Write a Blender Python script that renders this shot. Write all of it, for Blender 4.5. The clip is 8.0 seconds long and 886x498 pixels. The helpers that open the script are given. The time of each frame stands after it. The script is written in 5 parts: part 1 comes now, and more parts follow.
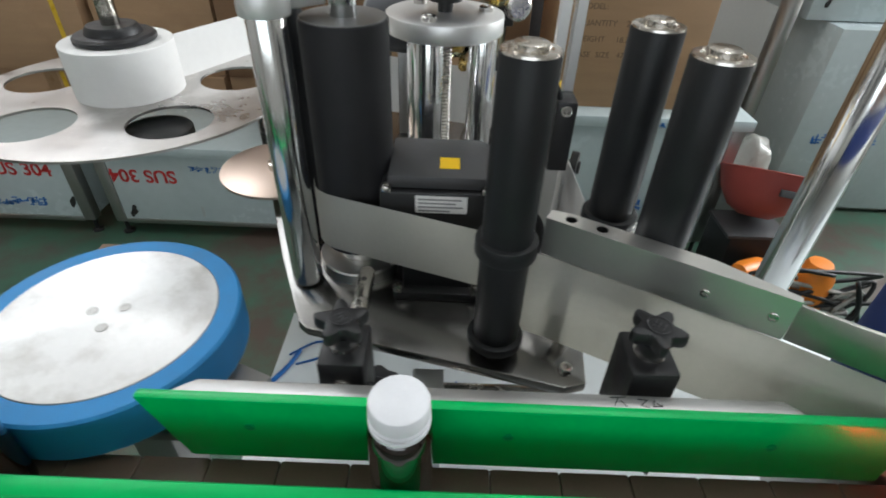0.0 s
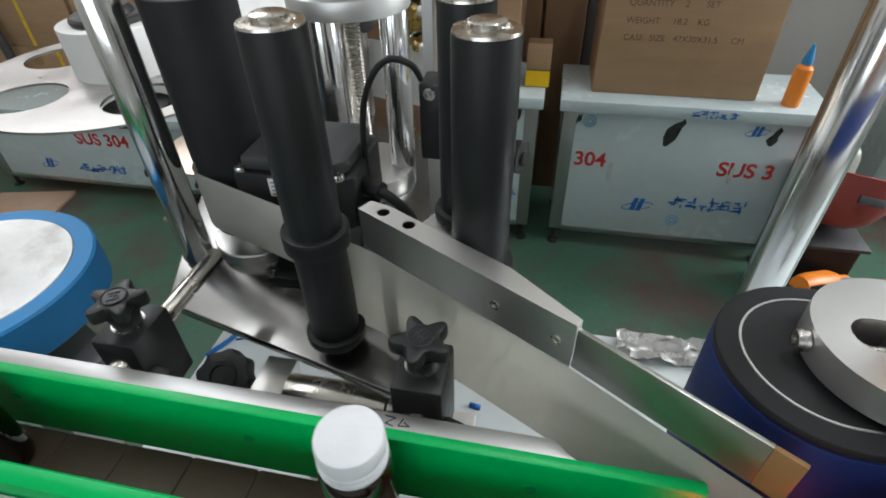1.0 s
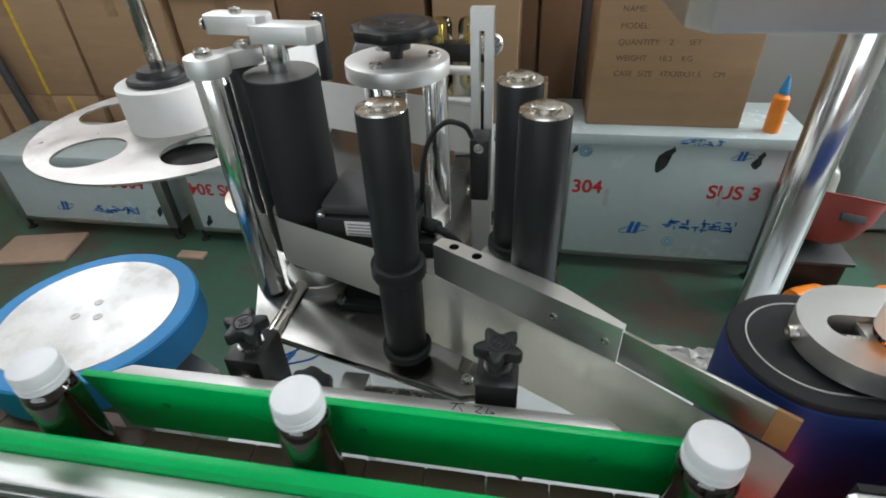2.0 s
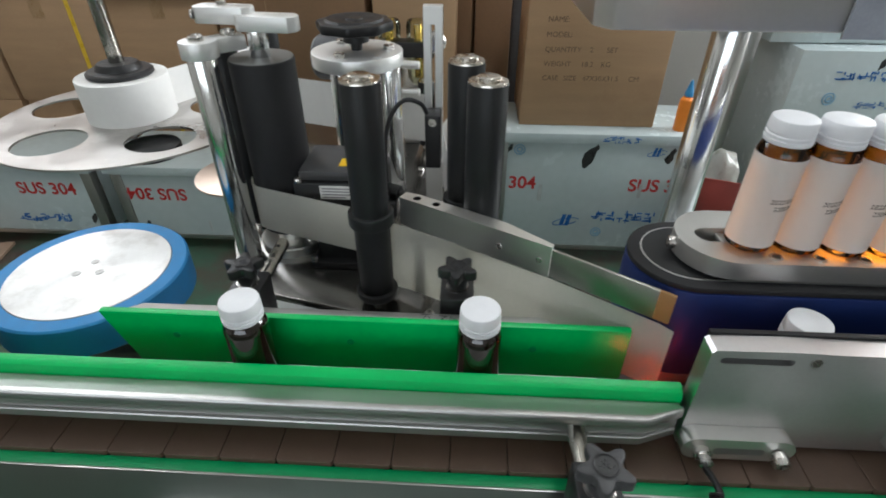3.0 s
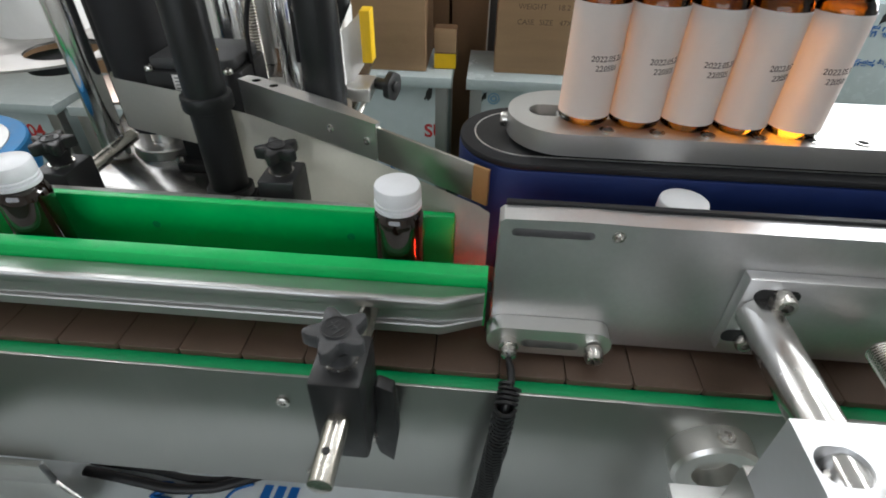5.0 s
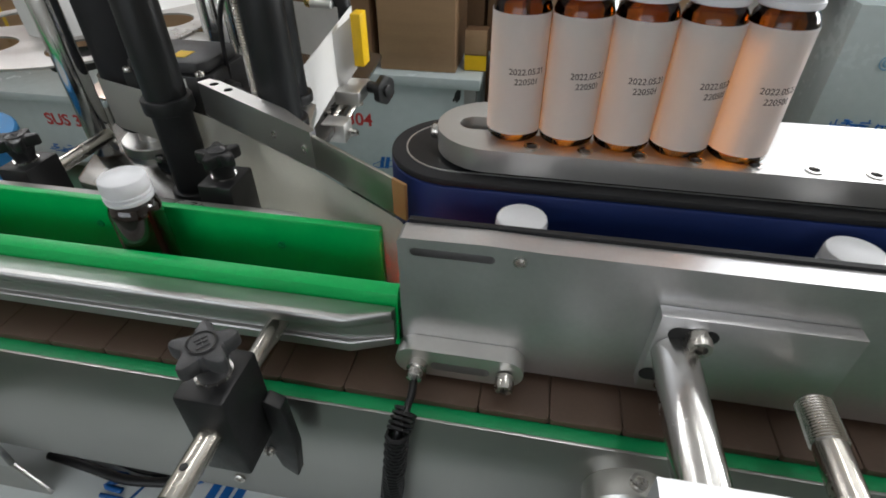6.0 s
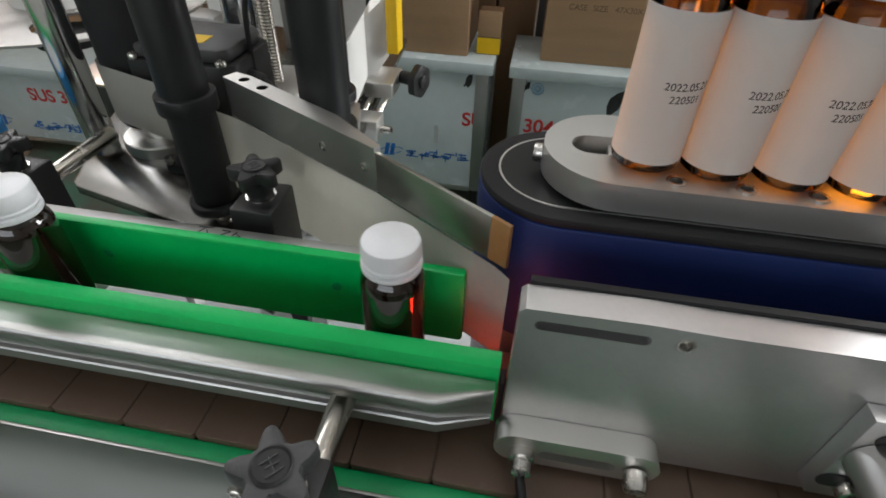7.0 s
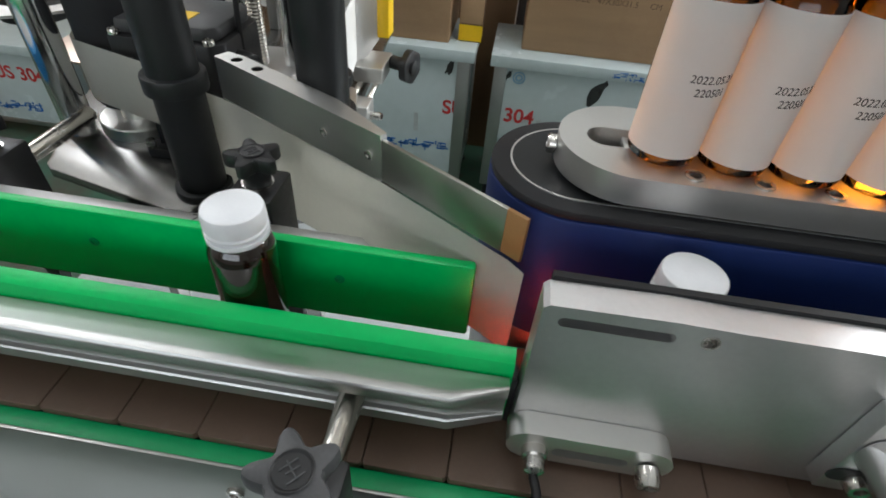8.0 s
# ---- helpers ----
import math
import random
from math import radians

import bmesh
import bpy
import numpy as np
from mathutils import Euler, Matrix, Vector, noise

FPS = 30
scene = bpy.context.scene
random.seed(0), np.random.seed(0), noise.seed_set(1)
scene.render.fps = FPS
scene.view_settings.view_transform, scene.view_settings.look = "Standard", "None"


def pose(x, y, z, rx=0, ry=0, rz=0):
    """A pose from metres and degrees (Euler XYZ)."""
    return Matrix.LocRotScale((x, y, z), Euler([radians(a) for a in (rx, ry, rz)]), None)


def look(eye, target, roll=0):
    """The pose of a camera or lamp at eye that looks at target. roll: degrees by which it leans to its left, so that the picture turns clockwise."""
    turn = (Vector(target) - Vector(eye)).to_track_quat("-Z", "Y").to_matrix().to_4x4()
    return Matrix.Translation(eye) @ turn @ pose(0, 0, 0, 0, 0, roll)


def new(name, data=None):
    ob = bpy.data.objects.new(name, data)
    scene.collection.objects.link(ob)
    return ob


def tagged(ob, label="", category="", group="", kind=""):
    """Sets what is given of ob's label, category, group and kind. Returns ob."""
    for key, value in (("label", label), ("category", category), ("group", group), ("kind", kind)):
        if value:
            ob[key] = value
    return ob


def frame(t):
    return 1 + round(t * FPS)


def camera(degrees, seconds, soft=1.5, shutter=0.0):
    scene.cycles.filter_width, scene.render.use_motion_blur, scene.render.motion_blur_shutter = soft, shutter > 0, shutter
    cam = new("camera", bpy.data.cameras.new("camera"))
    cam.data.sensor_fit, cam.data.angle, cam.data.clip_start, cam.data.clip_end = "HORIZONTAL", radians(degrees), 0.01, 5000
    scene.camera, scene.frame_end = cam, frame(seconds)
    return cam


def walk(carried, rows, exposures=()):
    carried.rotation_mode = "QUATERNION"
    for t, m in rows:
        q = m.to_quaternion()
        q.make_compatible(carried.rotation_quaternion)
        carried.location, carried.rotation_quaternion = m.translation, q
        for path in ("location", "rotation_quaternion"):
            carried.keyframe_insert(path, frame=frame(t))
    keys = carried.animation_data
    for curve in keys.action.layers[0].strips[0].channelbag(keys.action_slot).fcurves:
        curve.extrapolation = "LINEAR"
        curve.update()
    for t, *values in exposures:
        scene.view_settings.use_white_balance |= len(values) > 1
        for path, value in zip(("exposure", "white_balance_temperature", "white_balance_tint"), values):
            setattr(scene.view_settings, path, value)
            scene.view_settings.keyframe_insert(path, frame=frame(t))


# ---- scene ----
cam = camera(80.8, 8.0, 1.8, 0.2)
PATH = [
    (0, (-0.007, -0.001, 1.057), (-0.013, 1.59, -0.154), 2.1),
    (0.5, (0.106, 0.029, 1.041), (-0.078, 1.577, -0.213), 2.4),
    (1, (0.147, 0.036, 1.047), (-0.182, 1.559, -0.207), -1.4),
    (1.5, (0.149, 0.024, 1.07), (-0.209, 1.555, -0.165), -2.5),
    (1.7, (0.137, 0.009, 1.081), (-0.232, 1.563, -0.123), -3.1),
    (2.8, (0.088, -0.112, 1.097), (0.002, 1.524, -0.05), 0.2),
    (3, (0.108, -0.117, 1.097), (0.023, 1.522, -0.046), 0.2),
    (3.5, (0.195, -0.112, 1.088), (0.031, 1.536, -0.034), 0.0),
    (4, (0.239, -0.125, 1.053), (-0.064, 1.483, -0.096), -1.0),
    (4.5, (0.224, -0.123, 1.035), (-0.037, 1.436, -0.19), -1.3),
    (5, (0.237, -0.115, 1.029), (0.12, 1.457, -0.202), 1.1),
    (5.2, (0.259, -0.105, 1.035), (0.136, 1.457, -0.208), 0.8),
    (6.3, (0.31, -0.077, 1.029), (-0.015, 1.466, -0.202), 0.0),
    (6.5, (0.285, -0.058, 1.028), (-0.028, 1.476, -0.216), 0.4),
    (7, (0.242, -0.033, 1.018), (0.001, 1.476, -0.271), 1.8),
    (7.5, (0.225, -0.024, 1.013), (0.062, 1.471, -0.306), 4.0),
    (8, (0.224, -0.029, 1.014), (0.091, 1.469, -0.306), 5.0),
]
EXPOSURES = [(0.0, 0.0, 6100.0, 8.0), (2.8, 0.0, 6100.0, 7.5), (3.5, 0.03, 6200.0, 9.0), (5.2, 0.0, 6200.0, 9.0), (6.4, -0.35, 6350.0, 11.0), (7.0, -0.2, 6350.0, 10.0), (7.5, 0.02, 6200.0, 8.0), (8.0, 0.08, 6150.0, 8.0)]
walk(cam, [(t, look(eye, target, roll)) for t, eye, target, roll in PATH], EXPOSURES)

# ---- light ----
SPEED = 0.114          # metres a second of the conveyor chain
BELT = 0.7945          # top of the chain
world = bpy.data.worlds.new("world")
scene.world = world
world.use_nodes = True
_sky = world.node_tree.nodes.new("ShaderNodeTexSky")
_sky.sky_type, _sky.sun_disc = "NISHITA", False
_sky.sun_elevation, _sky.sun_rotation = radians(35), radians(70)
_bg = world.node_tree.nodes["Background"]
_bg.inputs[1].default_value = 0.12
world.node_tree.links.new(_sky.outputs[0], _bg.inputs[0])


def window_light(name, m, w, h, power, color):
    l = bpy.data.lights.new(name, "AREA")
    l.shape, l.size, l.size_y, l.energy, l.color = "RECTANGLE", w, h, power, color
    new(name, l).matrix_world = m
    return l


window_light("window_light_north_east", pose(2.35, 2.33, 2.1, -90, 0, 0), 1.7, 1.6, 40, (1.0, 0.99, 0.97))
window_light("window_light_east", pose(3.3, 1.7, 1.7, 90, 0, 90), 1.15, 1.5, 105, (1.0, 0.99, 0.97))
window_light("window_light_north_west", pose(-2.3, 2.33, 2.5, -90, 0, 0), 2.0, 0.9, 48, (1.0, 0.99, 0.98))
# Fill lamp added behind the camera to brighten faces turned south.
window_light("window_light_south", pose(-0.6, -3.05, 1.8, 90, 0, 0), 3.2, 1.4, 34, (1.0, 0.99, 0.98))
for lx in (-1.6, 0.7):
    window_light("ceiling_tube_light", pose(lx, 0.7, 2.96, 0, 0, 0), 0.14, 1.3, 10, (1.0, 0.98, 0.95))


# ---- materials ----
def srgb(r, g, b):
    f = lambda c: c / 12.92 if c <= 0.04045 else ((c + 0.055) / 1.055) ** 2.4
    return (f(r / 255), f(g / 255), f(b / 255), 1)


def mat(name, base, rough=0.5, metal=0.0, vary=0.12, scale=40.0, bump=0.0, fine=400.0, stretch=None, rough_vary=0.1,
        spec=0.5, transmission=0.0, ior=1.45, emit=None, spots=None, coat=0.0, sheen=0.0, island=0.0):
    """A surface with two scales of variation in colour and gloss, and fine relief."""
    m = bpy.data.materials.new(name)
    m.use_nodes = True
    nt, L = m.node_tree, m.node_tree.links
    b = nt.nodes["Principled BSDF"]
    b.inputs["Metallic"].default_value = metal
    b.inputs["IOR"].default_value = ior
    b.inputs["Transmission Weight"].default_value = transmission
    b.inputs["Specular IOR Level"].default_value = spec
    b.inputs["Coat Weight"].default_value = coat
    if len(base) == 3:
        base = (*base, 1)
    co = nt.nodes.new("ShaderNodeTexCoord")
    mp = nt.nodes.new("ShaderNodeMapping")
    L.new(co.outputs["Object"], mp.inputs[0])
    if stretch:
        mp.inputs["Scale"].default_value = stretch
    n1 = nt.nodes.new("ShaderNodeTexNoise")
    n1.inputs["Scale"].default_value, n1.inputs["Detail"].default_value = scale, 3
    L.new(mp.outputs[0], n1.inputs["Vector"])
    n2 = nt.nodes.new("ShaderNodeTexNoise")
    n2.inputs["Scale"].default_value, n2.inputs["Detail"].default_value = fine, 2
    L.new(mp.outputs[0], n2.inputs["Vector"])
    add = nt.nodes.new("ShaderNodeMath")
    add.operation = "MULTIPLY_ADD"
    L.new(n1.outputs[0], add.inputs[0])
    add.inputs[1].default_value = 0.65
    sc = nt.nodes.new("ShaderNodeMath")
    sc.operation = "MULTIPLY"
    L.new(n2.outputs[0], sc.inputs[0])
    sc.inputs[1].default_value = 0.35
    L.new(sc.outputs[0], add.inputs[2])
    src = add.outputs[0]
    if island:
        oi = nt.nodes.new("ShaderNodeObjectInfo")
        ad2 = nt.nodes.new("ShaderNodeMath")
        ad2.operation = "MULTIPLY_ADD"
        L.new(oi.outputs["Random"], ad2.inputs[0])
        ad2.inputs[1].default_value = island
        L.new(src, ad2.inputs[2])
        src = ad2.outputs[0]
    ramp = nt.nodes.new("ShaderNodeValToRGB")
    e = ramp.color_ramp.elements
    e[0].position, e[1].position = 0.3, 0.72
    e[0].color = tuple(c * (1 - vary) for c in base[:3]) + (1,)
    e[1].color = tuple(min(1, c * (1 + vary)) for c in base[:3]) + (1,)
    L.new(src, ramp.inputs[0])
    colour = ramp.outputs[0]
    if spots:
        s_scale, s_lo, s_hi, s_col = spots
        n3 = nt.nodes.new("ShaderNodeTexNoise")
        n3.inputs["Scale"].default_value, n3.inputs["Detail"].default_value = s_scale, 5
        n3.inputs["Roughness"].default_value = 0.65
        L.new(co.outputs["Object"], n3.inputs["Vector"])
        mr = nt.nodes.new("ShaderNodeMapRange")
        mr.inputs[1].default_value, mr.inputs[2].default_value = s_lo, s_hi
        L.new(n3.outputs[0], mr.inputs[0])
        mix = nt.nodes.new("ShaderNodeMix")
        mix.data_type = "RGBA"
        L.new(mr.outputs[0], mix.inputs[0])
        L.new(colour, mix.inputs[6])
        mix.inputs[7].default_value = (*s_col[:3], 1)
        colour = mix.outputs[2]
    L.new(colour, b.inputs["Base Color"])
    rr = nt.nodes.new("ShaderNodeMapRange")
    rr.inputs[3].default_value, rr.inputs[4].default_value = max(0.02, rough - rough_vary), min(1, rough + rough_vary)
    L.new(add.outputs[0], rr.inputs[0])
    rr.inputs[1].default_value, rr.inputs[2].default_value = 0.3, 0.7
    L.new(rr.outputs[0], b.inputs["Roughness"])
    if bump:
        bp = nt.nodes.new("ShaderNodeBump")
        bp.inputs["Strength"].default_value = bump
        bp.inputs["Distance"].default_value = 0.0006
        L.new(add.outputs[0], bp.inputs["Height"])
        L.new(bp.outputs[0], b.inputs["Normal"])
    if emit:
        b.inputs["Emission Color"].default_value = (*emit[0], 1)
        b.inputs["Emission Strength"].default_value = emit[1]
    return m


STEEL = mat("brushed_stainless", (0.40, 0.405, 0.385), 0.31, 1.0, 0.03, 9, 0, 260, (1, 1, 0.12), 0.03)
STEEL_FLAT = mat("satin_stainless_plate", (0.37, 0.365, 0.35), 0.44, 1.0, 0.08, 14, 0.15, 350)
MIRROR_PLATE = mat("bright_ground_base_plate", (0.24, 0.235, 0.225), 0.24, 1.0, 0.03, 10, 0.02, 260, None, 0.05)
ALU = mat("satin_aluminium", (0.68, 0.67, 0.65), 0.4, 1.0, 0.04, 22, 0.03, 500, None, 0.03)
ALU_MILLED = mat("milled_aluminium", (0.74, 0.73, 0.70), 0.36, 1.0, 0.03, 12, 0, 420, None, 0.02)
BLADE = mat("polished_blade_steel", (0.45, 0.45, 0.41), 0.36, 1.0, 0.03, 10, 0, 300, None, 0.02)
ALU_LIGHT = mat("pale_anodised_aluminium", (0.80, 0.80, 0.79), 0.46, 0.8, 0.04, 30, 0.1, 500)
PLATE_ALU = mat("milled_plate_aluminium", (0.70, 0.695, 0.70), 0.37, 1.0, 0.07, 24, 0.02, 380, None, 0.045, spots=(40, 0.56, 0.75, (0.68, 0.68, 0.68)))
HOLDER_ALU = mat("bare_milled_block", (0.74, 0.75, 0.77), 0.38, 0.75, 0.04, 20, 0.05, 300)
PROFILE = mat("grey_anodised_profile", (0.50, 0.50, 0.49), 0.42, 1.0, 0.03, 14, 0, 500, None, 0.02)
CHROME = mat("polished_chrome", (0.74, 0.75, 0.75), 0.15, 1.0, 0.03, 30, 0, 300, rough_vary=0.03)
ROD_STEEL = mat("ground_steel_rod", (0.62, 0.61, 0.59), 0.2, 1.0, 0.04, 30, 0.02, 300)
NICKEL = mat("nickel_plated_rod", (0.58, 0.55, 0.50), 0.22, 1.0, 0.06, 40, 0.05, 300)
BLACK_RUBBER = mat("black_foam_rubber", (0.020, 0.020, 0.0215), 0.62, 0, 0.25, 60, 0.3, 900, spec=0.3)
BLACK_ANOD = mat("black_anodised_roller", (0.017, 0.018, 0.019), 0.42, 0, 0.2, 30, 0.1, 700, spec=0.35)
BLACK_PLASTIC = mat("black_moulded_plastic", (0.014, 0.014, 0.015), 0.42, 0, 0.2, 80, 0.25, 900)
GREY_KNOB = mat("dusty_black_plastic", (0.055, 0.055, 0.058), 0.5, 0, 0.3, 120, 0.3, 900)
GREEN = mat("green_polyethylene", (0.0, 0.47, 0.105), 0.36, 0, 0.1, 30, 0.15, 300, rough_vary=0.08)
# GREEN darkened by the shade on the wear strip; also serves dull green plugs.
GREEN_STRIP = mat("shaded_strip_and_plug_green", (0.0, 0.27, 0.085), 0.42, 0, 0.12, 40, 0.1, 300)
BLUE_BELT = mat("blue_drive_belt", (0.007, 0.024, 0.13), 0.55, 0, 0.15, 50, 0.3, 700)
BLUE_RIM = mat("blue_foam_rim", (0.03, 0.24, 0.56), 0.6, 0, 0.1, 60, 0.35, 900)
WHITE_DISC = mat("brushed_white_disc", (0.62, 0.62, 0.61), 0.44, 0.7, 0.1, 22, 0, 200, None, 0.08, spots=(30, 0.5, 0.75, (0.42, 0.41, 0.39)))
DULL_STEEL = mat("dull_grey_steel", (0.2, 0.2, 0.195), 0.5, 0.6)
PAPER = mat("white_label_paper", (0.72, 0.715, 0.70), 0.6, 0, 0.03, 90, 0.1, 900)
LINER = mat("silver_grey_label_liner", (0.70, 0.69, 0.63), 0.4, 0.15, 0.05, 9, 0, 300)
LABEL = mat("white_bottle_label", (0.88, 0.87, 0.86), 0.5, 0, 0.03, 100, 0.05, 900)
CAP = mat("white_cap_plastic", (0.78, 0.79, 0.82), 0.38, 0, 0.04, 90, 0.1, 700)
INK = mat("black_ink", (0.03, 0.03, 0.03), 0.7)
SLAT = mat("brown_grey_chain_plastic", (0.098, 0.062, 0.043), 0.48, 0, 0.16, 30, 0.15, 500, spots=(60, 0.55, 0.75, (0.12, 0.09, 0.072)), island=0.15)
SLAT_EDGE = mat("chain_plastic_edge", (0.32, 0.26, 0.21), 0.5, 0, 0.1)
FLOOR = mat("worn_green_floor_paint", (0.045, 0.105, 0.07), 0.42, 0, 0.25, 3, 0.2, 60, spots=(2.6, 0.46, 0.62, (0.075, 0.055, 0.045)))
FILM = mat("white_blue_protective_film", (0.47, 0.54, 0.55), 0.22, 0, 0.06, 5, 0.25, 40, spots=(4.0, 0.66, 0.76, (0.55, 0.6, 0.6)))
# Lit copy of FILM: window brightness on the cabinet top put into the colour.
FILM_TOP = mat("lit_white_blue_film", (0.74, 0.79, 0.80), 0.2, 0, 0.06, 5, 0.25, 40)
FILM_RED = mat("red_film_print", (0.5, 0.03, 0.03), 0.4)
FILM_BLUE = mat("blue_film_print", (0.01, 0.12, 0.4), 0.4)
GUM = mat("dark_torn_film_gap", (0.03, 0.03, 0.03), 0.3)
CARTON = mat("brown_corrugated_board", (0.345, 0.218, 0.122), 0.75, 0, 0.14, 4, 0.25, 120, (1, 1, 8), spots=(5, 0.55, 0.75, (0.295, 0.18, 0.10)))
CARTON_DARK = mat("dark_brown_board", (0.2, 0.115, 0.06), 0.78, 0, 0.15, 5, 0.25, 120)
CARTON_INK = mat("faded_carton_print", (0.125, 0.08, 0.048), 0.75)
TAPE = mat("yellow_packing_tape", (0.65, 0.42, 0.03), 0.3)
WALL = mat("off_white_wall_paint", (0.48, 0.46, 0.43), 0.75, 0, 0.06, 1.3, 0.2, 90)
CEILING_PAINT = mat("white_ceiling_paint", (0.75, 0.75, 0.74), 0.8, 0, 0.04, 2)
YELLOW = mat("yellow_plastic", (0.8, 0.5, 0.0), 0.45, 0, 0.08)
ORANGE = mat("orange_plastic", (0.75, 0.22, 0.02), 0.4, 0, 0.08)
BLUE_TIP = mat("blue_nozzle_plastic", (0.03, 0.2, 0.42), 0.4)
RED = mat("faded_red_plastic", (0.32, 0.06, 0.05), 0.5, 0, 0.2, 8)
BROWN_EDGE = mat("brown_tape_strip", (0.3, 0.16, 0.06), 0.45, 0, 0.1)
SCREW = mat("zinc_screw", (0.6, 0.58, 0.55), 0.25, 1.0, 0.1, 90)
# Black colour stands in for the shade inside bores and slots.
DARK_HOLE = mat("shaded_bore_black", (0.02, 0.02, 0.02), 0.5)


def tinted_clear(name, tint, rough=0.04, ior=1.5):
    """A thin clear wall that tints what shines through it, with a glossy surface."""
    m = bpy.data.materials.new(name)
    m.use_nodes = True
    nt = m.node_tree
    nt.nodes.remove(nt.nodes["Principled BSDF"])
    tr = nt.nodes.new("ShaderNodeBsdfTransparent")
    tr.inputs[0].default_value = (*tint, 1)
    gl = nt.nodes.new("ShaderNodeBsdfGlossy")
    gl.inputs["Roughness"].default_value = rough
    fr = nt.nodes.new("ShaderNodeFresnel")
    fr.inputs[0].default_value = ior
    mix = nt.nodes.new("ShaderNodeMixShader")
    nt.links.new(fr.outputs[0], mix.inputs[0])
    nt.links.new(tr.outputs[0], mix.inputs[1])
    nt.links.new(gl.outputs[0], mix.inputs[2])
    nt.links.new(mix.outputs[0], nt.nodes["Material Output"].inputs[0])
    return m


AMBER = tinted_clear("amber_glass", (0.92, 0.57, 0.17))
# Redder tint puts the orange light glow at the bases into the glass colour.
BASE_AMBER = tinted_clear("glow_tinted_base_glass", (0.93, 0.50, 0.11))
# Darker copy of AMBER: the refraction dark of the shoulder put into the tint.
SHADED_AMBER = tinted_clear("shaded_amber_glass", (0.62, 0.27, 0.05))
LIQUID = tinted_clear("amber_liquid", (0.995, 0.95, 0.82), 0.02, 1.08)
CABLE = mat("black_cable_rubber", (0.012, 0.012, 0.013), 0.45)
RED_LED = mat("red_sensor_light", (0.8, 0.02, 0.01), 0.4, emit=((1.0, 0.03, 0.01), 120.0))
GLASS = mat("window_glass", (1, 1, 1), 0.02, 0, 0, transmission=1.0, rough_vary=0)
TUBE = mat("fluorescent_tube", (0.9, 0.9, 0.9), 0.5, emit=((1.0, 0.98, 0.95), 6.0))
PVC = tinted_clear("clear_yellow_filter_bowl", (0.92, 0.93, 0.74), 0.06)
BRASS = mat("brass_fitting", (0.62, 0.45, 0.16), 0.25, 1.0, 0.1, 60)
PLASTIC_BAG = mat("milky_plastic_sheet", (0.33, 0.33, 0.30), 0.3, 0, 0.1, 12, 0.4, 60)


def radial_brush(m, amount):
    """Brushing in rings round the upright axis."""
    nt = m.node_tree
    t = nt.nodes.new("ShaderNodeTangent")
    t.direction_type, t.axis = "RADIAL", "Z"
    bs = nt.nodes["Principled BSDF"]
    bs.inputs["Anisotropic"].default_value = amount
    nt.links.new(t.outputs[0], bs.inputs["Tangent"])


radial_brush(WHITE_DISC, 0.8)


# ---- mesh tools ----
def part(name, bm, material, parent, label="", smooth=True):
    """Links a bmesh as one mesh object under a thing or a part."""
    me = bpy.data.meshes.new(name)
    if smooth:
        for f in bm.faces:
            f.smooth = True
        for e in bm.edges:
            if len(e.link_faces) == 2 and e.calc_face_angle(0) > 0.55:
                e.smooth = False
    bm.to_mesh(me)
    bm.free()
    me.materials.append(material)
    ob = new(name, me)
    if parent is not None:
        ob.parent = parent
    if label:
        tagged(ob, label)
    return ob


def thing(name, label, category, loc=(0, 0, 0), group="", kind="", rz=0):
    ob = new(name)
    ob.empty_display_size = 0.02
    ob.matrix_world = pose(*loc, 0, 0, rz)
    return tagged(ob, label, category, group, kind)


def B():
    return bmesh.new()


def bevelled(bm, geom_edges, w, seg=2):
    if w:
        bmesh.ops.bevel(bm, geom=geom_edges, offset=w, segments=seg, affect="EDGES", profile=0.5)


def box(x0, x1, y0, y1, z0, z1, w=0.0008, bm=None, m=None):
    t = B()
    bmesh.ops.create_cube(t, size=1, matrix=Matrix.Translation(((x0 + x1) / 2, (y0 + y1) / 2, (z0 + z1) / 2)) @ Matrix.Diagonal((x1 - x0, y1 - y0, z1 - z0, 1)))
    bevelled(t, t.edges[:], w)
    return join(t, bm, m)


def join(t, bm=None, m=None):
    if m is not None:
        bmesh.ops.transform(t, matrix=m, verts=t.verts)
    if bm is None:
        return t
    me = bpy.data.meshes.new("tmp")
    t.to_mesh(me)
    t.free()
    bm.from_mesh(me)
    bpy.data.meshes.remove(me)
    return bm


def lathe(profile, seg=32, bm=None, m=None):
    """Turns rows of (radius, height) round z."""
    t = B()
    rings = []
    for r, z in profile:
        if r < 1e-6:
            rings.append([t.verts.new((0, 0, z))])
        else:
            rings.append([t.verts.new((r * math.cos(2 * math.pi * k / seg), r * math.sin(2 * math.pi * k / seg), z)) for k in range(seg)])
    for a, b in zip(rings, rings[1:]):
        for k in range(seg):
            j = (k + 1) % seg
            if len(a) == 1 and len(b) > 1:
                t.faces.new((a[0], b[j], b[k]))
            elif len(b) == 1 and len(a) > 1:
                t.faces.new((a[k], a[j], b[0]))
            elif len(a) > 1:
                t.faces.new((a[k], a[j], b[j], b[k]))
    bmesh.ops.recalc_face_normals(t, faces=t.faces)
    return join(t, bm, m)


def cyl(r, z0, z1, w=0.0006, seg=32, bm=None, m=None):
    w = min(w, (z1 - z0) / 3, r / 3)
    return lathe([(0, z0), (r - w, z0), (r - w * 0.3, z0 + w * 0.3), (r, z0 + w), (r, z1 - w), (r - w * 0.3, z1 - w * 0.3), (r - w, z1), (0, z1)], seg, bm, m)


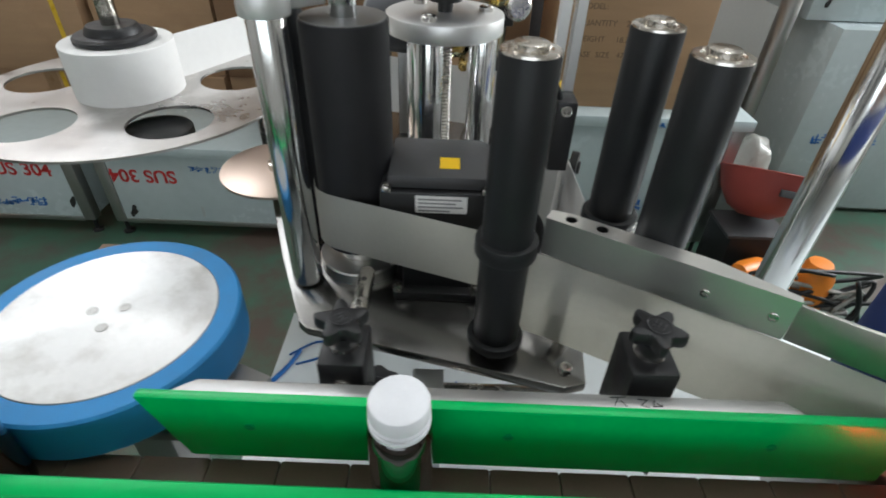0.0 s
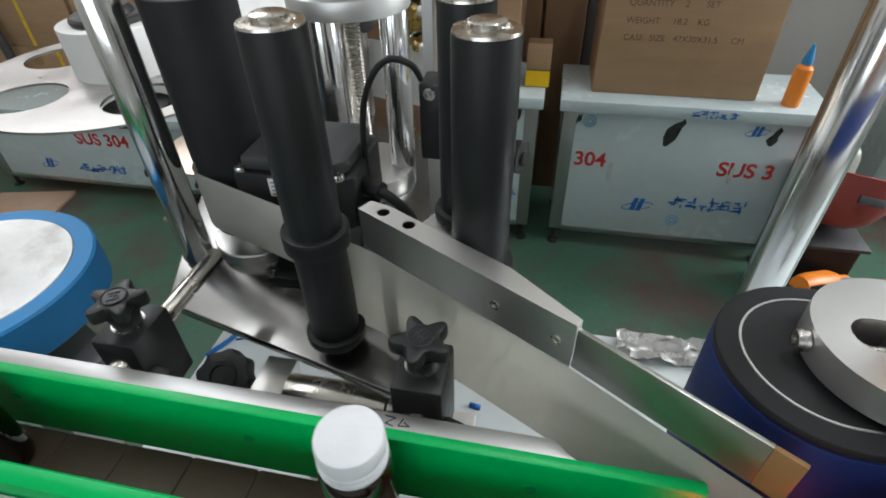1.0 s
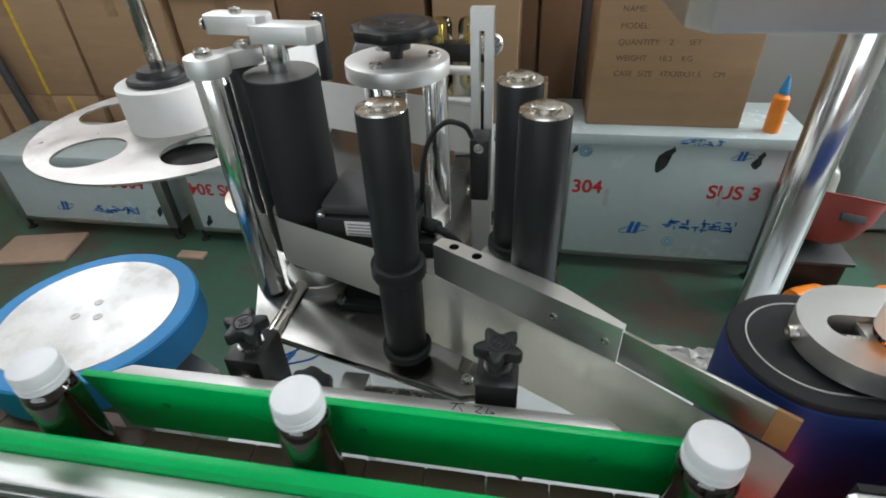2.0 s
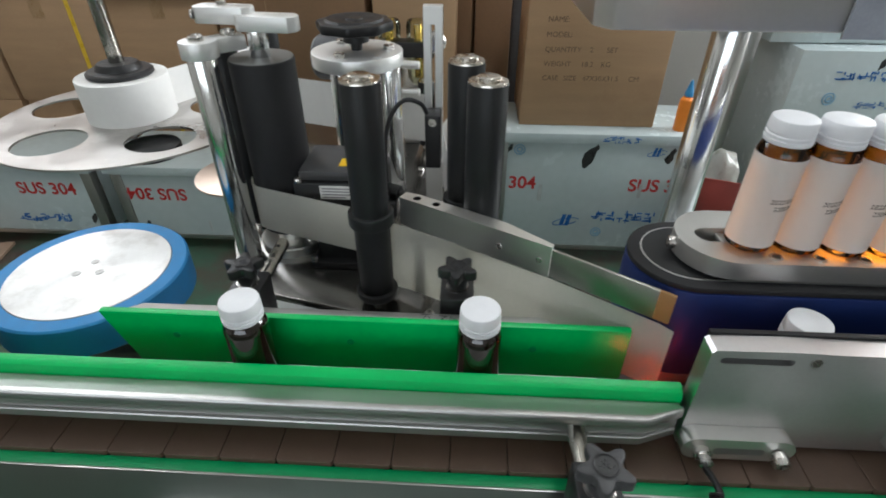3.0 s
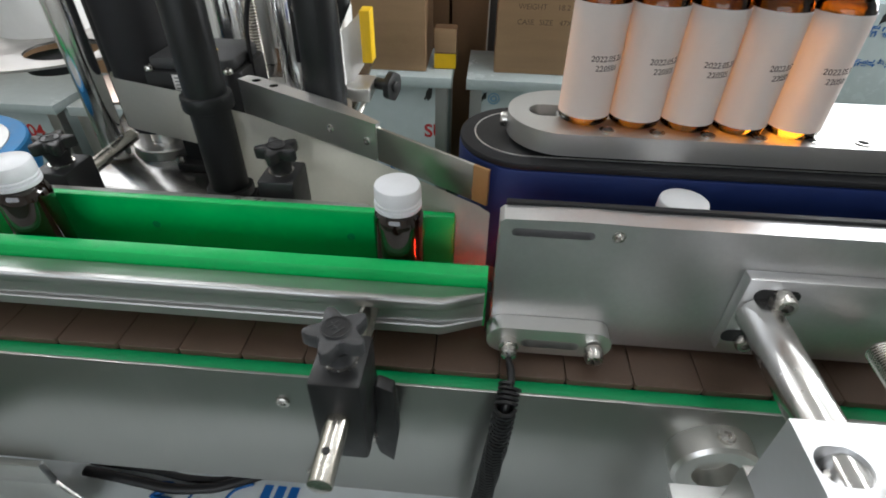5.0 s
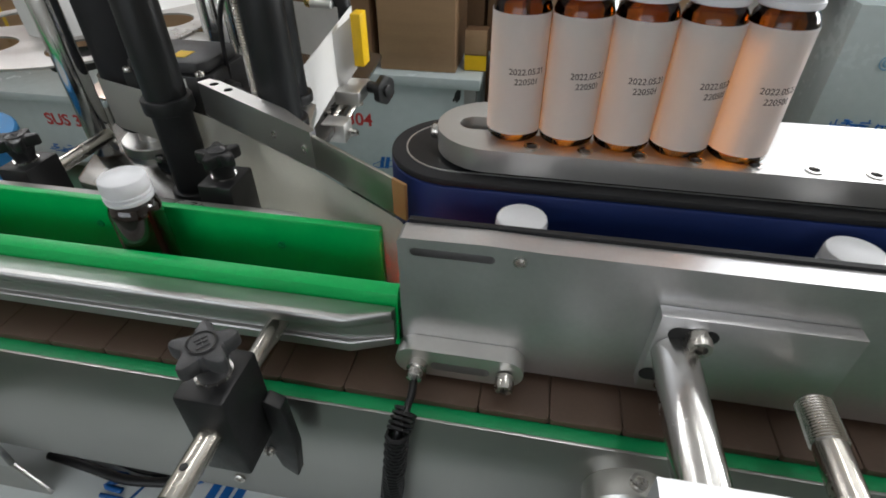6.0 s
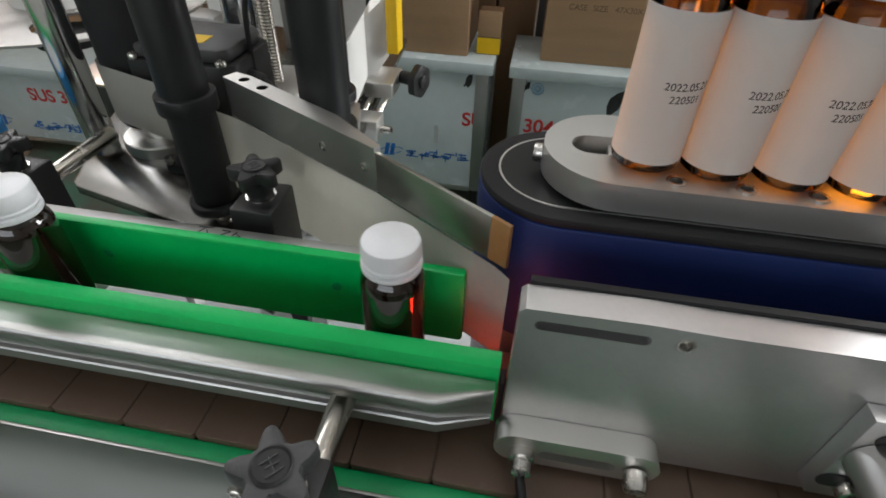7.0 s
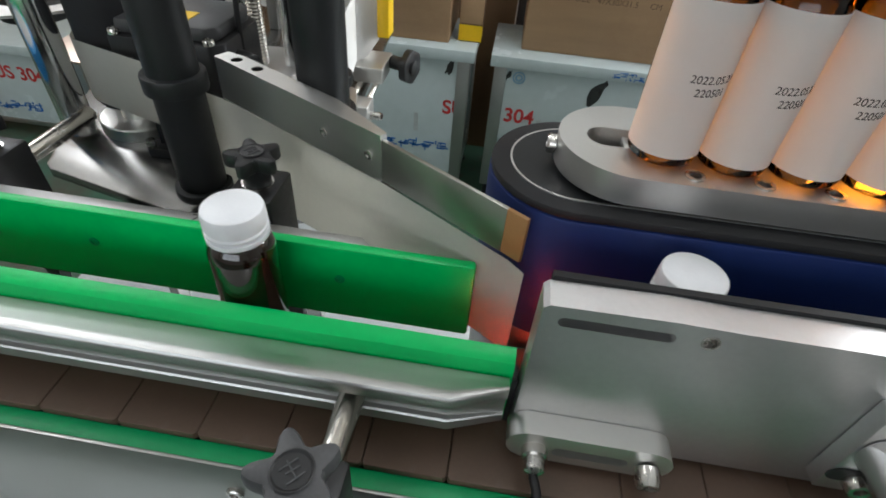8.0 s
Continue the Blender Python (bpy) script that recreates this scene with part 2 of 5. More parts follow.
def prism(outline, z0, z1, w=0.0006, holes=(), bm=None, m=None):
    """An upright slab with the given outline, and round or slotted holes through it."""
    t = B()
    loops = [outline, *holes]
    edges = []
    for lp in loops:
        vs = [t.verts.new((x, y, z1)) for x, y in lp]
        edges += [t.edges.new((a, b)) for a, b in zip(vs, vs[1:] + vs[:1])]
    if holes:
        bmesh.ops.triangle_fill(t, use_beauty=True, use_dissolve=False, edges=edges)
    else:
        t.faces.new(t.verts[:])
    g = bmesh.ops.extrude_face_region(t, geom=t.faces[:])
    bmesh.ops.translate(t, vec=(0, 0, z0 - z1), verts=[v for v in g["geom"] if isinstance(v, bmesh.types.BMVert)])
    bmesh.ops.recalc_face_normals(t, faces=t.faces)
    if w and not holes:
        bevelled(t, [e for e in t.edges if len(e.link_faces) == 2 and e.calc_face_angle(0) > 0.5], w)
    return join(t, bm, m)


def circle(cx, cy, r, n=32):
    return [(cx + r * math.cos(2 * math.pi * k / n), cy + r * math.sin(2 * math.pi * k / n)) for k in range(n)]


def stadium(x0, x1, cy, r, n=20):
    a = [(x1 + r * math.cos(-math.pi / 2 + math.pi * k / n), cy + r * math.sin(-math.pi / 2 + math.pi * k / n)) for k in range(n + 1)]
    return a + [(x0 + r * math.cos(math.pi / 2 + math.pi * k / n), cy + r * math.sin(math.pi / 2 + math.pi * k / n)) for k in range(n + 1)]


def tube(points, r, seg=10, bm=None, smooth_steps=0, closed_ends=True):
    pts = [Vector(p) for p in points]
    if smooth_steps:
        out = []
        q = [pts[0]] + pts + [pts[-1]]
        for i in range(1, len(q) - 2):
            for k in range(smooth_steps):
                s = k / smooth_steps
                p0, p1, p2, p3 = q[i - 1:i + 3]
                out.append(0.5 * (2 * p1 + (p2 - p0) * s + (2 * p0 - 5 * p1 + 4 * p2 - p3) * s * s + (3 * p1 - p0 - 3 * p2 + p3) * s ** 3))
        pts = out + [pts[-1]]
    t = B()
    rings, up = [], None
    for i, p in enumerate(pts):
        d = (pts[min(i + 1, len(pts) - 1)] - pts[max(i - 1, 0)]).normalized()
        if up is None:
            up = d.orthogonal().normalized()
        up = (up - d * up.dot(d)).normalized()
        s = d.cross(up)
        rings.append([t.verts.new(p + r * (math.cos(2 * math.pi * k / seg) * up + math.sin(2 * math.pi * k / seg) * s)) for k in range(seg)])
    for a, b in zip(rings, rings[1:]):
        for k in range(seg):
            t.faces.new((a[k], a[(k + 1) % seg], b[(k + 1) % seg], b[k]))
    if closed_ends:
        t.faces.new(rings[0][::-1])
        t.faces.new(rings[-1])
    return join(t, bm)


def rod(a, b, r, seg=20, bm=None, w=0.0006):
    a, b = Vector(a), Vector(b)
    q = (b - a).to_track_quat("Z", "Y").to_matrix().to_4x4()
    return cyl(r, 0, (b - a).length, w, seg, bm, Matrix.Translation(a) @ q)


def star(r, depth, lobes=5, n=60):
    """Outline of a lobed hand knob."""
    return [((r - depth * (0.5 - 0.5 * math.cos(lobes * a)) ** 0.8) * math.cos(a), (r - depth * (0.5 - 0.5 * math.cos(lobes * a)) ** 0.8) * math.sin(a)) for a in (2 * math.pi * k / n for k in range(n))]


def letters(text, size, m, depth=0.0003, bend=0.0, align="CENTER", bold=0.0):
    """Lettering as a mesh in the x-y plane of m; bend: radius of the upright cylinder that it lies on."""
    cu = bpy.data.curves.new("letters", "FONT")
    cu.body, cu.size, cu.extrude, cu.align_x = text, size, depth, align
    cu.offset = bold
    ob = bpy.data.objects.new("letters", cu)
    scene.collection.objects.link(ob)
    bpy.context.view_layer.update()
    me = bpy.data.meshes.new_from_object(ob.evaluated_get(bpy.context.evaluated_depsgraph_get()))
    bpy.data.objects.remove(ob)
    t = B()
    t.from_mesh(me)
    bpy.data.meshes.remove(me)
    if bend:
        for v in t.verts:
            a = v.co.x / bend
            v.co = Vector(((bend + v.co.z) * math.sin(a), -(bend + v.co.z) * math.cos(a), v.co.y))
    bmesh.ops.transform(t, matrix=m, verts=t.verts)
    return t


def hexbolt(name, parent, at, way, r=0.0035, h=0.003, label="", material=None):
    """A round-headed socket screw whose head points along way."""
    q = Vector(way).to_track_quat("Z", "Y").to_matrix().to_4x4()
    b = lathe([(0, 0), (r, 0), (r, h * 0.75), (r * 0.85, h), (r * 0.5, h), (r * 0.42, h * 0.35), (0, h * 0.3)], 18, None, Matrix.Translation(at) @ q)
    return part(name, b, material or SCREW, parent, label)


# ---- the room ----
def room():
    floor = part("floor", box(-3.6, 3.4, -3.2, 2.6, -0.1, 0, 0), FLOOR, None)
    tagged(floor, "worn green painted workshop floor with dirt stains", "floor", kind="structure")
    b = box(-3.6, -3.35, 2.4, 2.55, 0, 3.1, 0)
    box(-3.35, -1.25, 2.4, 2.55, 0, 2.0, 0, b)
    box(-3.35, -1.25, 2.4, 2.55, 3.0, 3.1, 0, b)
    box(-1.25, 1.45, 2.4, 2.55, 0, 3.1, 0, b)
    box(1.45, 3.25, 2.4, 2.55, 0, 1.25, 0, b)
    box(1.45, 3.25, 2.4, 2.55, 2.95, 3.1, 0, b)
    box(3.25, 3.4, 2.4, 2.55, 0, 3.1, 0, b)
    tagged(part("wall_north", b, WALL, None), "off-white painted workshop wall with high windows", "wall", kind="structure")
    tagged(part("wall_west", box(-3.75, -3.6, -3.2, 2.55, 0, 3.1, 0), WALL, None), "off-white painted workshop wall", "wall", kind="structure")
    b = box(3.4, 3.55, -3.2, 1.1, 0, 3.1, 0)
    box(3.4, 3.55, 2.3, 2.55, 0, 3.1, 0, b)
    box(3.4, 3.55, 1.1, 2.3, 0, 0.9, 0, b)
    box(3.4, 3.55, 1.1, 2.3, 2.5, 3.1, 0, b)
    tagged(part("wall_east", b, WALL, None), "unseen off-white painted wall with a wide window", "wall", kind="structure")
    b = box(-3.6, -2.4, -3.35, -3.2, 0, 3.1, 0)
    box(1.2, 3.4, -3.35, -3.2, 0, 3.1, 0, b)
    box(-2.4, 1.2, -3.35, -3.2, 0, 1.0, 0, b)
    box(-2.4, 1.2, -3.35, -3.2, 2.6, 3.1, 0, b)
    tagged(part("wall_south", b, WALL, None), "unseen off-white painted wall with a wide window", "wall", kind="structure")
    tagged(part("ceiling", box(-3.75, 3.55, -3.35, 2.55, 3.1, 3.2, 0), CEILING_PAINT, None), "plain white ceiling", "ceiling", kind="structure")
    # The third window, in the south wall, is added to go with the fill lamp.
    for n, (cx, cy, half, lo, hi) in enumerate(((2.35, 2.47, 0.9, 1.25, 2.95), (-2.3, 2.47, 1.05, 2.0, 3.0), (-0.6, -3.25, 1.8, 1.0, 2.6))):
        w = tagged(new("window_%d" % (n + 1)), "unseen aluminium framed workshop window", "window", kind="structure")
        for a0, a1, z0, z1 in ((-half, half, lo, lo + 0.05), (-half, half, hi - 0.05, hi), (-half, -half + 0.05, lo + 0.05, hi - 0.05), (half - 0.05, half, lo + 0.05, hi - 0.05), (-0.025, 0.025, lo + 0.05, hi - 0.05)):
            part("window_frame", box(cx + a0, cx + a1, cy - 0.02, cy + 0.02, z0, z1, 0.002), ALU, w)
        for a0, a1 in ((-half + 0.05, -0.025), (0.025, half - 0.05)):
            p = part("pane", box(cx + a0, cx + a1, cy - 0.003, cy + 0.003, lo + 0.05, hi - 0.05, 0), GLASS, w)
            p.visible_shadow = False
    w = tagged(new("window_4"), "unseen aluminium framed workshop window", "window", kind="structure")
    for a0, a1, z0, z1 in ((-0.6, 0.6, 0.9, 0.95), (-0.6, 0.6, 2.45, 2.5), (-0.6, -0.55, 0.95, 2.45), (0.55, 0.6, 0.95, 2.45), (-0.025, 0.025, 0.95, 2.45)):
        part("window_frame", box(3.45, 3.49, 1.7 + a0, 1.7 + a1, z0, z1, 0.002), ALU, w)
    for a0, a1 in ((-0.55, -0.025), (0.025, 0.55)):
        p = part("pane", box(3.467, 3.473, 1.7 + a0, 1.7 + a1, 0.95, 2.45, 0), GLASS, w)
        p.visible_shadow = False
    for lx in (-1.6, 0.7):
        lamp = thing("ceiling_light", "white fluorescent batten under the ceiling", "ceiling light", (lx, 0.7, 3.0), "ceiling lights")
        part("housing", box(-0.08, 0.08, -0.68, 0.68, 0.03, 0.1, 0.004), CEILING_PAINT, lamp)
        part("tube", rod((0, -0.64, 0.01), (0, 0.64, 0.01), 0.014), TUBE, lamp)


room()


# ---- conveyor ----
def conveyor():
    c = thing("conveyor", "stainless steel slat conveyor with brushed side panels", "conveyor")
    x0, x1 = -1.35, 1.3
    b = box(x0, x1, 0.0635, 0.0652, 0.672, 0.7915, 0.0003)
    near = part("side_panel", b, STEEL, c, "brushed stainless side panel")
    b = box(x0, x1, 0.1545, 0.1575, 0.672, 0.770, 0.0006)
    part("side_panel", b, STEEL, c)
    part("wear_strip", box(x0, x1, 0.0653, 0.0736, 0.7791, 0.7910, 0.0003), GREEN_STRIP, c, "green plastic wear strip")
    part("bed", box(x0, x1, 0.0653, 0.1475, 0.757, 0.779, 0.0006), BLACK_PLASTIC, c)
    for x, z in ((0.131, 0.768), (0.138, 0.690), (-0.32, 0.768), (0.52, 0.768), (-0.31, 0.69), (0.53, 0.69)):
        hexbolt("screw", c, (x, 0.0635, z), (0, -1, 0), 0.0042, 0.0022)
    # bearing boss of the cross shaft
    q = Matrix.Translation((0.3785, 0.0635, 0.756)) @ Matrix.Rotation(radians(90), 4, "X")
    boss = part("bearing_boss", lathe([(0, 0), (0.0235, 0), (0.0235, 0.014), (0.0215, 0.016), (0.013, 0.016), (0.012, 0.006), (0, 0.006)], 40, None, q), ALU_MILLED, c, "round aluminium bearing boss")
    hexbolt("screw", boss, (0.3785, 0.0555, 0.7795), (0, 0, 1), 0.0045, 0.003)
    # folded legs below the bed
    for x in (-0.15, 0.72, -1.15):
        b = box(x, x + 0.085, 0.058, 0.0635, 0.645, 0.6705, 0.001)
        leg = part("leg", b, STEEL, c)
        prof = [(x + 0.002, 0.645), (x + 0.085, 0.645), (x + 0.14, 0.50), (x + 0.06, 0.50)]
        part("bracket", prism([(p, q2) for p, q2 in prof], -0.0625, -0.059, 0.0006, (), None, Matrix.Rotation(radians(90), 4, "X")), STEEL, leg)
    for x in (-1.2, 0.9):
        for y in (0.086, 0.15):
            part("foot_post", box(x, x + 0.04, y - 0.02, y + 0.02, 0.0, 0.757, 0.002), STEEL, c)


PITCH = 0.0373


def slat_chain():
    c = thing("slat_chain", "brown plastic slat chain running along the conveyor", "conveyor chain", (0, 0, BELT))
    h = PITCH / 2 - 0.0002
    t = B()
    cut = 0.0013
    outline = [(-h, -0.0328), (-h + cut, -0.0340), (h - cut, -0.0340), (h, -0.0328), (h, 0.0420), (h - cut, 0.0427), (-h + cut, 0.0427), (-h, 0.0420)]
    t = prism(outline, -0.0045, 0.0, 0.0005)
    me = bpy.data.meshes.new("slat")
    for f in t.faces:
        f.smooth = False
    t.to_mesh(me)
    t.free()
    me.materials.append(SLAT)
    n0 = round(1.36 / PITCH)
    for k in range(-n0, round(0.86 / PITCH)):
        o = new("slat", me)
        o.parent = c
        o.location = (0.2735 - SPEED * 4.5 + PITCH * (k + 0.5), 0.1078, 0)
    return c


# ---- guide rails and their clamps ----
def guide_rails():
    r = thing("guide_rail", "green plastic guide rail on an aluminium bar beyond the chain", "guide rail", (0, 0, 0), "guide rails")
    b = box(-0.153, 0.2245, 0.1485, 0.1545, 0.7998, 0.8482, 0.0018)
    for v in b.verts:
        if v.co.x < -0.1:
            v.co.x += (v.co.z - 0.8485) * -0.35
    part("strip", b, GREEN, r, "bright green plastic strip")
    b = prism([(-0.138, 0.1546), (0.165, 0.1546), (0.176, 0.1546), (0.166, 0.1645), (-0.128, 0.1645), (-0.138, 0.158)], 0.8055, 0.8437, 0.0008)
    bar = part("bar", b, PROFILE, r, "satin aluminium backing bar")
    for x in (0.028, 0.158, -0.1):
        hexbolt("screw", bar, (x, 0.1485, 0.828), (0, -1, 0), 0.0026, 0.0007, material=GREEN_STRIP)
    # pen marks on the bar
    t = B()
    marks = (((0.078, 0.1625), (0.086, 0.1632)), ((0.082, 0.1625), (0.0795, 0.158)), ((0.083, 0.161), (0.0855, 0.1575)), ((0.0915, 0.1622), (0.0965, 0.1618)),
             ((0.0965, 0.1618), (0.0925, 0.1585)), ((0.0925, 0.1585), (0.0965, 0.1575)), ((0.100, 0.162), (0.0985, 0.158)), ((0.0985, 0.158), (0.1035, 0.1585)), ((0.1035, 0.1585), (0.1005, 0.1602)))
    for (ax, ay), (bx, by) in marks:
        tube([(ax, ay, 0.84375), (bx, by, 0.84375)], 0.0003, 5, t)
    part("pen_mark", t, INK, bar, "black pen strokes")

    r = thing("guide_rail", "green plastic guide rail in a grooved aluminium profile", "guide rail", (0, 0, 0), "guide rails")
    b = B()
    prof = [(0.1130, 0.8401), (0.1118, 0.8414), (0.1080, 0.8412), (0.1048, 0.8392), (0.1037, 0.8366), (0.1034, 0.8326), (0.1030, 0.8021), (0.1130, 0.8021)]
    sweep(b, prof, -1.35, 0.2460)
    part("strip", b, GREEN, r, "bright green plastic strip")
    b = B()
    prof = [(0.1028, 0.8322), (0.0990, 0.8325), (0.0950, 0.8334), (0.0910, 0.8348), (0.0880, 0.8356), (0.0862, 0.8355), (0.0854, 0.8348), (0.0851, 0.8336), (0.0851, 0.8292), (0.0858, 0.8284), (0.0925, 0.8282), (0.0925, 0.8134), (0.0904, 0.8130), (0.0897, 0.8122), (0.0896, 0.8066), (0.0905, 0.8056), (0.1028, 0.8056)]
    sweep(b, prof, -1.35, 0.2215, taper=(0.2448, 0.45, 0.0045))
    part("profile", b, PROFILE, r, "satin aluminium rail profile")


def sweep(bm, prof, x0, x1, taper=None):
    """A profile of (y, z) drawn along x, with an optional tapered end."""
    stations = [(x0, prof), (x1, prof)]
    if taper:
        xe, ylim, inset = taper
        stations.append((xe, [(0.1028 - (0.1028 - y) * ylim, z + inset * max(0.0, 0.8184 - z) / 0.02) for y, z in prof]))
    rings = [[bm.verts.new((x, y, z)) for y, z in p] for x, p in stations]
    n = len(prof)
    for a, b in zip(rings, rings[1:]):
        for k in range(n):
            bm.faces.new((a[k], a[(k + 1) % n], b[(k + 1) % n], b[k]))
    bm.faces.new(rings[0][::-1])
    bm.faces.new(rings[-1])
    bmesh.ops.recalc_face_normals(bm, faces=bm.faces)


def knob_mesh(r=0.0149):
    """A five-lobed star knob with a hub, base at z = 0."""
    b = prism(star(r * 1.03, r * 0.46), 0.012, 0.0205, 0.0016)
    lathe([(0, 0), (0.0070, 0), (0.0070, 0.001), (0.0075, 0.006), (0.0095, 0.0125), (0, 0.0125)], 24, b)
    return b


def rail_clamp(x, y_block, rod_y0, rod_y1, rod_z, knob_z, name_label, turn=0, flip=1, block=(0.0135, 0.019), knob_material=BLACK_PLASTIC):
    c = thing("rail_clamp", name_label, "clamp", (x, y_block, 0), "rail clamps")
    hx, hy = block
    top = knob_z - 0.0195
    body = part("block", box(-hx, hx, -hy, hy, rod_z - 0.032, top, 0.002), BLACK_PLASTIC, c, "black moulded clamp block")
    ys = hy * flip
    b = prism([(-hx - 0.001, rod_z - 0.030), (hx + 0.001, rod_z - 0.004), (hx + 0.009, rod_z - 0.008), (hx + 0.0105, rod_z - 0.045), (hx + 0.007, rod_z - 0.072), (hx - 0.001, rod_z - 0.064), (hx - 0.004, rod_z - 0.048), (-0.001, rod_z - 0.048), (-0.002, rod_z - 0.060), (-hx + 0.002, rod_z - 0.055)], -0.004, 0.004, 0.001, (), None, Matrix.Translation((0, ys - 0.004 * flip, 0)) @ Matrix.Rotation(radians(90), 4, "X"))
    fl = part("flange", b, BLACK_PLASTIC, c, "black mounting flange")
    for sx in (-0.007, 0.008):
        hexbolt("screw", fl, (sx, ys - 0.0085 * flip, rod_z - 0.046), (0, -flip, 0), 0.0028, 0.003)
    part("washer", lathe([(0.006, top + 0.0001), (0.0085, top + 0.0001), (0.0085, top + 0.0012), (0.006, top + 0.0012)], 24), SCREW, c, "zinc washer")
    k = part("knob", knob_mesh(), knob_material, c, "five-lobed black plastic knob")
    k.matrix_local = pose(0, 0, knob_z - 0.0205, 0, 0, turn)
    cap = part("knob_cap", lathe([(0, 0.0206), (0.0062, 0.0206), (0.0068, 0.0212), (0.0062, 0.0214), (0.0055, 0.0209), (0, 0.0209)], 24), BLACK_PLASTIC, k)
    t = B()
    for ax, ay, bx, by in ((-0.003, 0.002, 0.003, 0.0025), (-0.002, 0, 0.0025, 0), (0, 0.0035, 0, -0.003), (-0.003, -0.003, 0.003, -0.0025)):
        tube([(ax, ay, 0.0211), (bx, by, 0.0211)], 0.0003, 5, t)
    part("mark", t, GREY_KNOB, cap)
    rr = part("rod", rod((0, rod_y0 - y_block, rod_z), (0, rod_y1 - y_block, rod_z), 0.0056, 24), NICKEL, c, "nickel plated round rod")
    ye = (rod_y0 if flip > 0 else rod_y1) - y_block
    # Dark disc laid on the rod in place of a shaded hole.
    part("cross_hole", cyl(0.0019, rod_z + 0.0051, rod_z + 0.00575, 0.0001, 16, None, Matrix.Translation((0, ye + flip * 0.013, 0))), DARK_HOLE, rr)
    return c


# ---- amber bottles ----
def bottle_meshes():
    """Bottle 85 mm high and 29 mm across; base at z = 0."""
    glass = lathe([(0.0145, 0.0058), (0.0145, 0.0640)], 40)
    base = lathe([(0, 0.0012), (0.010, 0.0004), (0.0128, 0), (0.0141, 0.0012), (0.0145, 0.0035), (0.0145, 0.0058)], 40)
    shoulder = lathe([(0.0145, 0.0640), (0.0143, 0.0660), (0.0134, 0.0690), (0.0118, 0.0712), (0.0108, 0.0724), (0.0106, 0.0735), (0.0104, 0.0830), (0.0, 0.0830)], 40)
    inner = lathe([(0, 0.0034), (0.0122, 0.0034), (0.0131, 0.0048), (0.0131, 0.0632), (0.0126, 0.0655), (0.0, 0.0655)], 36)
    cap = lathe([(0.0106, 0.0722), (0.0129, 0.0722), (0.0133, 0.0727), (0.0134, 0.0748), (0.0122, 0.0751), (0.0121, 0.0757), (0.0131, 0.0761), (0.0133, 0.0772), (0.0124, 0.0777), (0.0124, 0.0784), (0.0130, 0.0789), (0.0132, 0.0800), (0.0129, 0.0852), (0.0125, 0.0864), (0.0115, 0.0870), (0.0, 0.0872)], 40)
    return glass, base, shoulder, inner, cap


def label_mesh(gap=112.0, centre=16.0):
    """A paper sleeve that leaves a strip of glass open at the bottle's back."""
    t = B()
    n = 48
    a0 = radians(centre + gap / 2)
    a1 = radians(centre - gap / 2 + 360)
    prev = None
    for k in range(n + 1):
        a = a0 + (a1 - a0) * k / n
        row = [t.verts.new((r * math.cos(a), r * math.sin(a), z)) for r, z in ((0.01465, 0.0046), (0.01475, 0.0046), (0.01475, 0.0650), (0.01465, 0.0650))]
        if prev:
            for j in range(4):
                t.faces.new((prev[j], row[j], row[(j + 1) % 4], prev[(j + 1) % 4]))
        else:
            t.faces.new(row)
        prev = row
    t.faces.new(prev[::-1])
    bmesh.ops.recalc_face_normals(t, faces=t.faces)
    return t


def bottle(x, y, z, labelled, turn=0.0, group="", full=True):
    g, base, shoulder, inner, cap = bottle_meshes()
    ob = thing("bottle", "amber glass bottle with white label and white screw cap" if labelled else "dark filled amber bottle with a white screw cap on the chain", "bottle", (x, y, z), group, rz=turn)
    part("glass", g, AMBER if labelled else AMBER_GLASS_FULL, ob, "amber glass body")
    # On labelled bottles base glow and shoulder dark come from these tints.
    part("base", base, BASE_AMBER if labelled else AMBER_GLASS_FULL, ob, "amber glass base")
    part("shoulder", shoulder, SHADED_AMBER if labelled else AMBER_GLASS_FULL, ob, "amber glass shoulder and neck")
    if full:
        part("liquid", inner, LIQUID, ob, "amber liquid")
    part("cap", cap, CAP, ob, "white plastic screw cap with ridges")
    if labelled:
        lab = part("label", label_mesh(), LABEL_THIN, ob, "plain white paper label with a printed date")
        t = letters("2022.05.21", 0.0043, pose(0, 0, 0.0368), 0.00004, 0.01478)
        part("date_print", t, INK, lab)
        t = letters("220501", 0.0043, pose(0, 0, 0.0318), 0.00004, 0.01478)
        part("batch_print", t, INK, lab)
    return ob


def thin_label():
    """Paper that lets some light of the bottle through."""
    m = LABEL.copy()
    m.name = "thin_white_bottle_label"
    nt = m.node_tree
    b = nt.nodes["Principled BSDF"]
    tr = nt.nodes.new("ShaderNodeBsdfTranslucent")
    tr.inputs[0].default_value = (0.97, 0.95, 0.91, 1)
    mix = nt.nodes.new("ShaderNodeMixShader")
    mix.inputs[0].default_value = 0.53
    out = nt.nodes["Material Output"]
    nt.links.new(b.outputs[0], mix.inputs[1])
    nt.links.new(tr.outputs[0], mix.inputs[2])
    nt.links.new(mix.outputs[0], out.inputs[0])
    return m


LABEL_THIN = thin_label()
AMBER_GLASS_FULL = mat("filled_amber_bottle_glass", (0.008, 0.0035, 0.0015), 0.04, 0, 0.1, 20, 0, 100, rough_vary=0.02, spec=0.7, coat=0.6)


